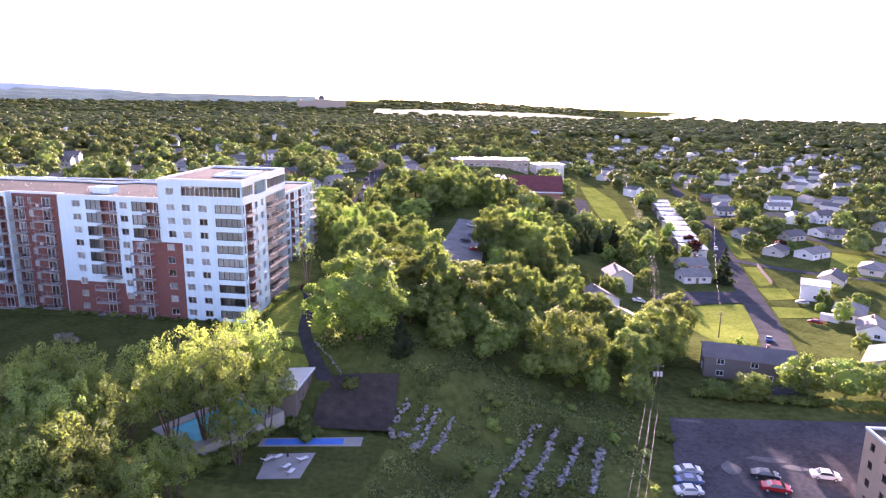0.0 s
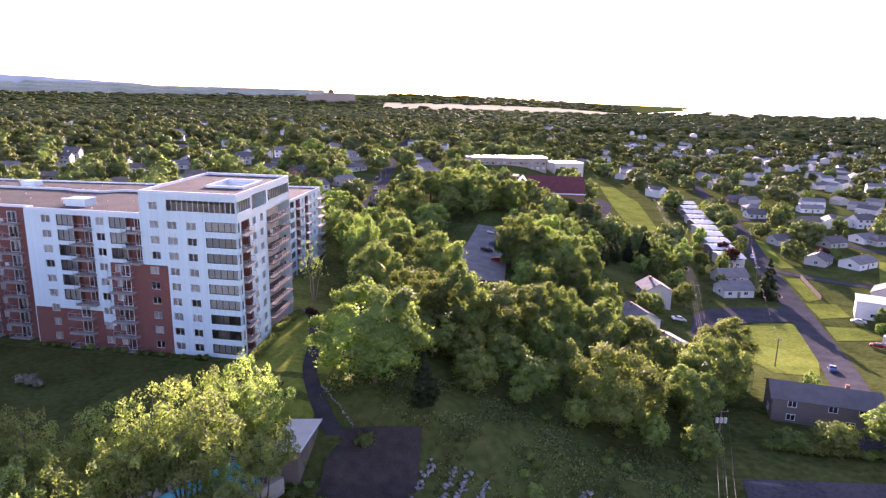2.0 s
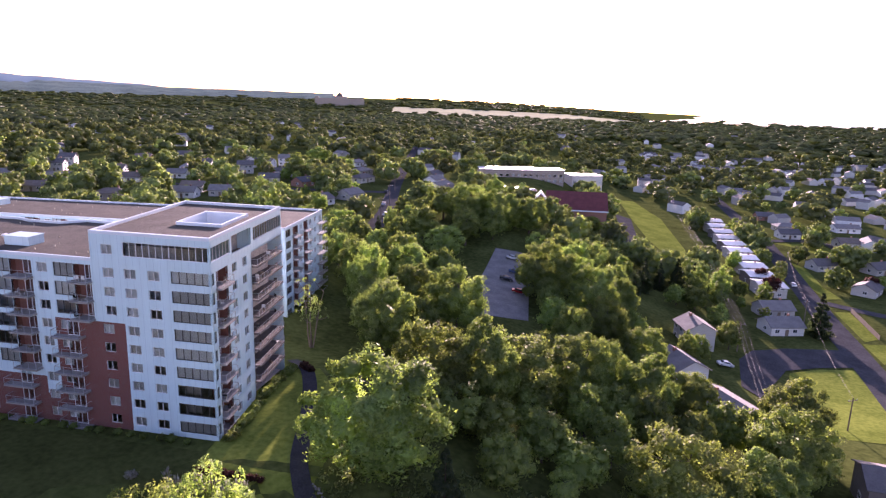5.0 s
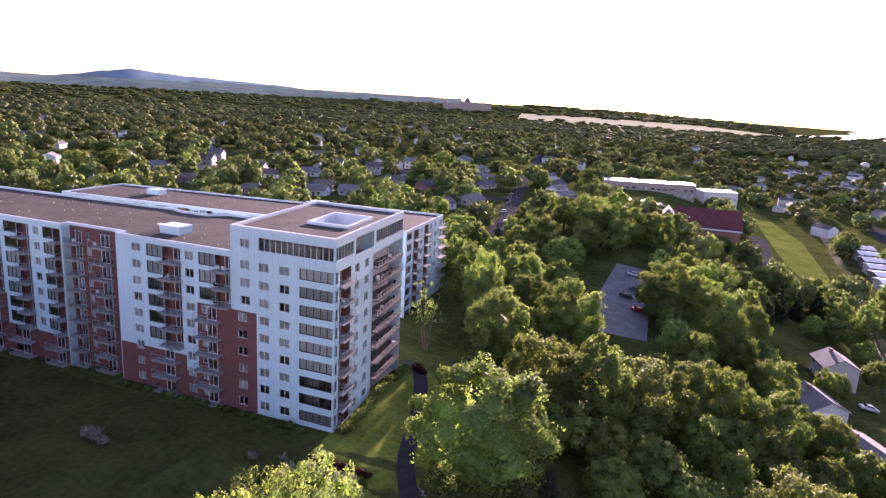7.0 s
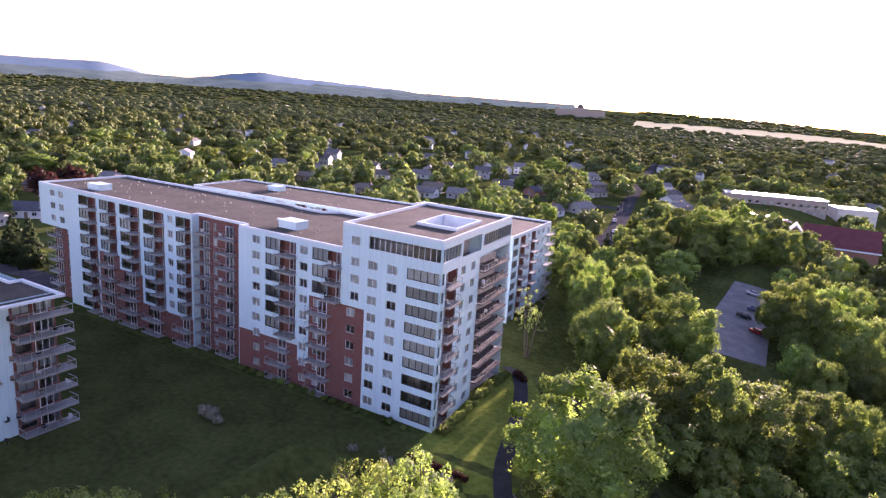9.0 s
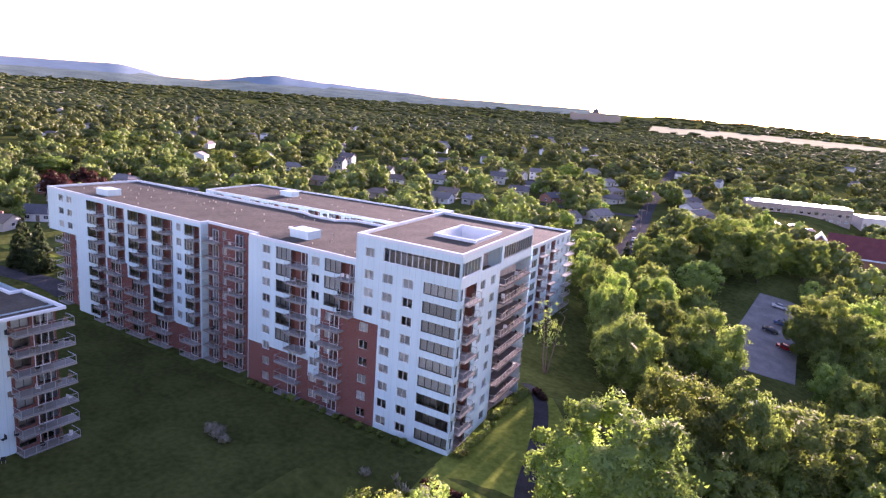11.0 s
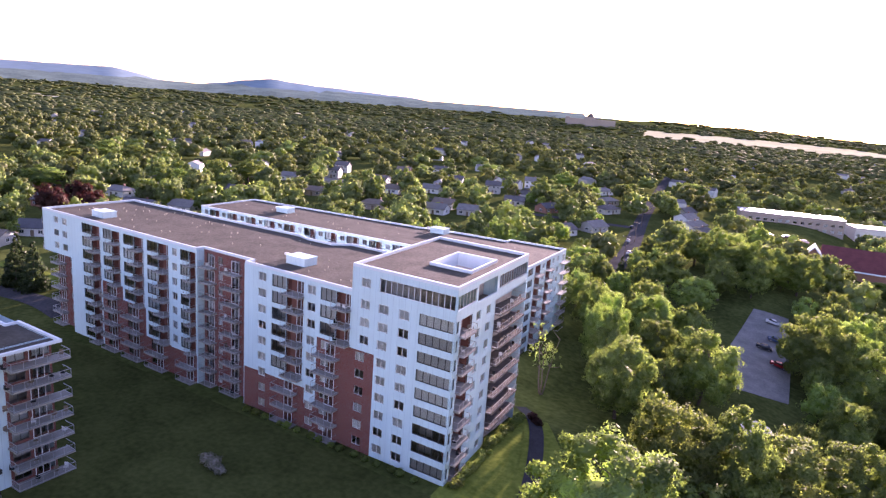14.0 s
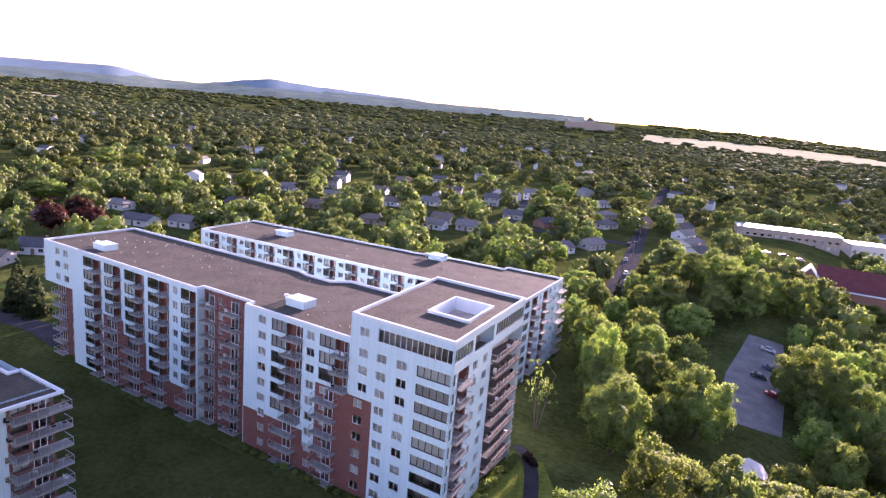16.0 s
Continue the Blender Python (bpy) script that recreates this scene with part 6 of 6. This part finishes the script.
for k in range(26):   # hedge behind the parking lot
    x = 92 + k * 1.6
    plant(SHRUBS[1], x, 13.5 + rg.uniform(-0.5, 0.5), rg.uniform(1.1, 1.5))
for k in range(14):
    plant(SHRUBS[rg.randrange(2)], 17 + rg.uniform(-1, 3) + k * 0.35, -20 - k * 0.6 + rg.uniform(-1, 1), rg.uniform(0.7, 1.2))
for k in range(40):   # rough growth on the slope
    x, y = rg.uniform(46, 84), rg.uniform(-34, 8)
    plant(SHRUBS[rg.randrange(2)], x, y, rg.uniform(0.5, 1.1))
plant(SHRUBS[0], 26, -13.6, 1.5)
edge = thing("stone_edging", Matrix(), "row of small grey stones edging the path", "stone edging")
for k in range(34):
    t = k / 33
    x, y = 16.6 + 9.6 * t + rg.uniform(-0.15, 0.15), -6.4 - 7.6 * t + 1.2 * t * (1 - t) + rg.uniform(-0.15, 0.15)
    sc = rg.uniform(0.25, 0.42)
    share("stone", rg.choice(stone_me), edge, pose(x, y, ground_z(x, y) + 0.1, rg.uniform(-15, 15), 0, rg.uniform(0, 180)) @ Matrix.Diagonal((sc, sc, sc, 1)))
for k in range(11):   # bushes along the pool deck
    plant(SHRUBS[k % 2], 11.6 + k * 0.42 + rg.uniform(-0.5, 0.5), -39.5 + k * 1.6 + rg.uniform(-0.4, 0.4), rg.uniform(1.2, 1.7))


# ---- cars ----
def car_proto(material, label):
    root = thing("car", pose(0, 0, -500), label, "car", "parked cars")
    prof = [(-2.15, 0.35), (-2.2, 0.72), (-2.05, 0.92), (-1.35, 0.98), (-0.75, 1.42), (0.65, 1.44), (1.35, 0.98), (2.05, 0.86), (2.2, 0.62), (2.15, 0.35)]
    V, F = [], []
    for s, k in ((-1, 0.86), (1, 0.86)):
        V += [(x, s * (0.88 if z < 1.0 else 0.68), z) for x, z in prof]
    n = len(prof)
    F = [tuple(range(n))[::-1], tuple(range(n, 2 * n))] + [(i, (i + 1) % n, n + (i + 1) % n, n + i) for i in range(n)]
    body = mesh_ob("body", V, F, material, root)
    gl = Geo()
    gl.quad((-1.3, -0.74, 1.0), (-0.78, -0.66, 1.39), (-0.78, 0.66, 1.39), (-1.3, 0.74, 1.0))
    gl.quad((0.68, -0.66, 1.41), (1.3, -0.76, 1.01), (1.3, 0.76, 1.01), (0.68, 0.66, 1.41))
    for s in (-1, 1):
        gl.quad((-1.15, s * 0.885, 1.0), (1.15, s * 0.885, 1.0), (0.6, s * 0.70, 1.38), (-0.7, s * 0.70, 1.38))
    for i, v in enumerate(gl.v):
        gl.v[i] = (v[0] * 1.02, v[1] * 1.01, v[2] + 0.012)
    gl.ob("windows", DARKGLASS, root, "dark car glass")
    for x in (-1.35, 1.35):
        for s in (-1, 1):
            w = Geo()
            w.tube((x, s * 0.70, 0.33), (x, s * 0.92, 0.33), 0.33, 0.33, 14)
            wh = w.ob("wheel", RUBBER, root)
            h = Geo()
            h.tube((x, s * 0.915, 0.33), (x, s * 0.935, 0.33), 0.2, 0.17, 10)
            h.ob("rim", RAIL, wh)
    for s in (-1, 1):
        l = Geo()
        l.box(2.10, 2.215, s * 0.62 - 0.18, s * 0.62 + 0.18, 0.62, 0.76)
        l.ob("headlight", FRAME, root)
    return root


CARS = [car_proto(paint(n, c), f"{l} car parked on asphalt") for n, c, l in (("silver_paint", (0.5, 0.52, 0.55), "silver"), ("white_paint", (0.75, 0.75, 0.74), "white"), ("dark_paint", (0.03, 0.035, 0.04), "dark grey"), ("red_paint", (0.35, 0.02, 0.02), "red"), ("blue_paint", (0.08, 0.13, 0.25), "blue"))]
PROTOS += CARS


def park(k, x, y, turn):
    e = 1.3
    dx = math.cos(radians(turn)) * e
    dy = math.sin(radians(turn)) * e
    pitch = math.degrees(math.atan2(ground_z(x - dx, y - dy) - ground_z(x + dx, y + dy), 2 * e))
    copy_thing(CARS[k], pose(x, y, ground_z(x, y) + 0.13, 0, pitch, turn))


for k, x, y, tn in ((0, 84.5, -18.0, 10), (4, 84.0, -21.0, 10), (0, 83.4, -24.0, 10), (2, 96.6, -17.0, -4), (3, 97.2, -20.6, -6), (1, 106.4, -15.4, -4), (4, 123.5, 68, 76), (1, 92, 102, 12), (2, 29.4, 123, 5), (3, 34, 114.5, 5), (4, 31.5, 131, 10), (1, 29.4, 143, 8),
                    (3, 146, 95, 150), (1, 150, 118, 160), (1, 141, 205, 82), (0, 12, 296, 20), (2, 20, 298, 20), (1, 28, 299, 20), (4, 40, 296, 20), (0, -36, 212, 100), (1, -28, 186, 100), (2, -46, 252, 100), (1, -110, 236, 70), (0, -131, 292, 70), (4, -24, 172, 100)):
    park(k, x, y, tn)
tr = thing("camper_trailer", pose(151, 97.5, ground_z(151, 97.5) + 0.1, 0, 0, 150), "white camper trailer parked on a drive", "trailer")
g = Geo()
g.prism([(-2.6, -1.1), (2.2, -1.1), (2.7, -0.8), (2.7, 0.8), (2.2, 1.1), (-2.6, 1.1)], 0.5, 2.7)
g.ob("body", TRIM, tr)
for s in (-1, 1):
    g = Geo()
    g.tube((0, s * 0.9, 0.35), (0, s * 1.12, 0.35), 0.35, 0.35, 12)
    g.ob("wheel", RUBBER, tr)
g = Geo()
g.box(-1.6, 0.4, -1.13, -1.1, 1.5, 2.1)
g.ob("window", DARKGLASS, tr)

# garden shed below the north parking
sh = thing("shed", pose(35, 64, ground_z(35, 64), 0, 0, 20), "small garden shed with pale low roof among trees", "shed")
g = Geo()
g.box(-2.4, 2.4, -3.4, 3.4, -1.5, 2.4)
g.ob("wall", WOOD, sh)
g = Geo()
for s in (-1, 1):
    g.quad((s * 2.8, -3.8, 2.3), (s * 2.8, 3.8, 2.3), (0, 3.8, 3.4), (0, -3.8, 3.4))
    g.quad((s * 2.8, -3.8, 2.2), (s * 2.8, 3.8, 2.2), (0, 3.8, 3.3), (0, -3.8, 3.3))
g.ob("roof", PALEROOF, sh)


# balcony furniture
def chair_proto(m, label):
    root = thing("balcony_chair", pose(0, 0, -500), label, "chair", "balcony chairs")
    g = Geo()
    g.box(-0.26, 0.26, -0.26, 0.26, 0.38, 0.44)
    g.ob("seat", m, root)
    g = Geo()
    g.box(-0.26, 0.26, 0.22, 0.28, 0.44, 0.95)
    g.ob("backrest", m, root)
    for x in (-0.24, 0.2):
        for y in (-0.24, 0.2):
            g = Geo()
            g.box(x, x + 0.04, y, y + 0.04, 0, 0.38)
            g.ob("leg", RAIL, root)
    return root


CHAIRS = [chair_proto(FABRIC, "white garden chair standing on a balcony"), chair_proto(WOOD, "brown wooden chair standing on a balcony"), chair_proto(RUBBER, "black garden chair standing on a balcony")]
PROTOS += CHAIRS
for m, us, floors, inn in ((MN, (22.5, 24.0, 27.0, 29.5, 31.0), range(1, 8), -1.3), (I, (-30.2, -28.8), range(4, 10), -0.5), (I, (-20.3, -19.0), range(7, 10), -0.5), (m1, (-46.2, -44.6, -51.2), range(1, 10), -0.8),
                           (MR @ Matrix.Translation((0, 3.2, 0)), (16.0, 18.0, 21.0, 24.0), range(2, 10), -3.3), (MR, (2.6, 4.2), range(1, 10), -0.2), (I, (-63.0, -70.2, -77.4, -84.0), range(6, 10), -0.5)):
    for u in us:
        for f in floors:
            if rg.random() < 0.55:
                copy_thing(rg.choice(CHAIRS), m @ pose(u + rg.uniform(-0.3, 0.3), inn, (f - 1) * H + 0.085, 0, 0, rg.uniform(0, 360)))

# pale puddles and patches on the lot
for n, (x, y, a, b) in enumerate(((92, -15, 1.6, 2.2), (88.5, 1.2, 3.0, 0.6), (98.5, -11, 3.4, 1.0), (103, -13, 2.6, 0.9))):
    g = Geo()
    pts = [(x + a * math.cos(k * 0.5236) * rg.uniform(0.75, 1.1), y + b * math.sin(k * 0.5236) * rg.uniform(0.75, 1.1)) for k in range(12)]
    g.v = [(p, q, ground_z(p, q) + 0.16) for p, q in pts]
    g.f, g.i = [tuple(range(12))], [0]
    tagged(g.ob("asphalt_patch", PATCHM), "pale worn patch in the asphalt", "patch", "asphalt patches", "structure")

# beige block at the edge of the lot
bb = thing("beige_building", pose(116.5, -29, -14.3, 0, 0, 6), "beige stucco block with small dark windows", "building")
g = Geo()
rgb = random.Random(2)
holes = []
for f in range(4):
    for u in (1.6, 5.2, 9.4, 14):
        holes.append((u, u + 1.1, 1.0 + f * 2.9, 2.3 + f * 2.9))
        add_window(bb, pose(-7, 9, 0, 0, 0, -90), u, 1.0 + f * 2.9, 1.1, 1.3, 1, rgb, 0.3, True)
a = wall(bb, pose(-7, 9, 0, 0, 0, -90), 0, 18, -1, 12.4, holes, ())
a.data.materials[0] = BEIGE
for mm, ww in ((pose(-7, -9, 0, 0, 0, 0), 14), (pose(7, -9, 0, 0, 0, 90), 18), (pose(7, 9, 0, 0, 0, 180), 14)):
    a = wall(bb, mm, 0, ww, -1, 12.4, (), ())
    a.data.materials[0] = BEIGE
parapet_roof(bb, [(-7.1, -9.1), (7.1, -9.1), (7.1, 9.1), (-7.1, 9.1)], 12.3, 0.35, 0.3)
g = Geo()
g.box(-5.4, 5.6, -7.6, 7.6, 0, 11.8)
g.ob("interior", ROOM, bb)


# ---- poles and wires ----
def pole(x, y, top, turn, cans=0):
    zb = ground_z(x, y)
    ob = thing("utility_pole", pose(x, y, zb, 0, 0, turn), "grey wooden utility pole with crossarm" + (" and transformers" if cans else ""), "utility pole", "utility poles")
    h = top - zb
    g = Geo()
    g.tube((0, 0, -0.5), (0, 0, h), 0.17, 0.12, 9)
    g.ob("post", WOOD, ob)
    g = Geo()
    g.box(-1.3, 1.3, -0.06, 0.06, h - 0.75, h - 0.6)
    g.ob("crossarm", WOOD, ob)
    for u in (-1.2, 0.0, 1.2):
        g = Geo()
        g.tube((u, 0, h - 0.6), (u, 0, h - 0.38), 0.07, 0.05, 7)
        g.ob("insulator", TRIM, ob)
    for k in range(cans):
        a = -0.75 + k * 0.75
        g = Geo()
        g.tube((a, -0.42, h - 2.7), (a, -0.42, h - 1.75), 0.3, 0.3, 12)
        g.tube((a, -0.42, h - 1.75), (a, -0.42, h - 1.65), 0.3, 0.12, 12)
        g.ob("transformer", PALEROOF, ob, "pale grey transformer can")
    return Vector((x, y, top)), turn


def wire(a, b, sag):
    cu = bpy.data.curves.new("wire", 'CURVE')
    cu.dimensions, cu.bevel_depth, cu.bevel_resolution = '3D', 0.012, 1
    sp = cu.splines.new('POLY')
    sp.points.add(14)
    for k in range(15):
        t = k / 14
        p = a.lerp(b, t)
        sp.points[k].co = (p.x, p.y, p.z - sag * 4 * t * (1 - t), 1)
    cu.materials.append(WIRE)
    return tagged(new("wire", cu), "thin bare overhead wire sagging between poles", "wire", "overhead wires")


line = [pole(67, -70, -1.2, 20), pole(84.9, 18.3, -9.4, 8, 3), pole(99, 118, -12.6, 5), pole(108, 210, -11.6, 4), pole(119.6, 411, -11.0, 3)]
for (a, ta), (b, tb) in zip(line, line[1:]):
    for u in (-1.2, 0.0, 1.2):
        oa, ob_ = Vector((math.cos(radians(ta)) * u, math.sin(radians(ta)) * u, -0.35)), Vector((math.cos(radians(tb)) * u, math.sin(radians(tb)) * u, -0.35))
        wire(a + oa, b + ob_, (b - a).length * 0.016)
    wire(a + Vector((0, 0, -2.2)), b + Vector((0, 0, -2.2)), (b - a).length * 0.02)
side = [pole(127, 149, -12.8, 40), pole(110, 68, -12.0, 30), pole(146, 232, -13.5, 80)]
wire(side[0][0], side[1][0], 2.0)
wire(side[0][0], side[2][0], 2.0)
wire(side[0][0] + Vector((0, 0, -1)), side[2][0] + Vector((0, 0, -1)), 2.0)
for x, y in ((-44, 262), (-34, 215), (-27, 176), (-120, 270), (-104, 226), (-136, 312)):
    pole(x, y, ground_z(x, y) + 9.5, 10)

# tall grass and weeds on the slope below the grove
rs = np.random.RandomState(5)
tufts = []
while len(tufts) < 4200:
    x, y = rs.uniform(17, 86), rs.uniform(-60, 6)
    if (x < 36 and y < -9) or noise.noise((x / 7, y / 7, 5)) < -0.15 or (x > 78 and y > -42):
        continue
    tufts.append((x, y, ground_z(x, y) + 0.12))
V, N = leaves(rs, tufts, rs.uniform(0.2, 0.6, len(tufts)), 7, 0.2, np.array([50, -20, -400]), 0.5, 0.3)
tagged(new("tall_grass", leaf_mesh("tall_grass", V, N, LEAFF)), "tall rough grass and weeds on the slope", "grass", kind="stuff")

# behind the tower: a thin birch, and trees that shade the lawn
BIRCH = tree_proto(71, 17, 8.5, 3.5, 46, 17, 0.17, LEAFY, "thin scraggly birch with sparse pale leaves", 3, 0, 0.75, 0.05, 1.3, 0)
PROTOS.append(BIRCH)
grove_tree(BIRCH, -5.6, 48, 8, 17, "thin scraggly birch with sparse pale leaves beside the building")
for k, x, y, w, h in ((0, -0.5, 73, 11, 18.5), (3, 3, 63, 9.5, 15)):
    grove_tree(BIG[k], x, y, w, h)

# the first copies served only as patterns
for root in PROTOS + list(HOUSE_PROTO.values()):
    for ob in [*root.children_recursive, root]:
        bpy.data.objects.remove(ob)
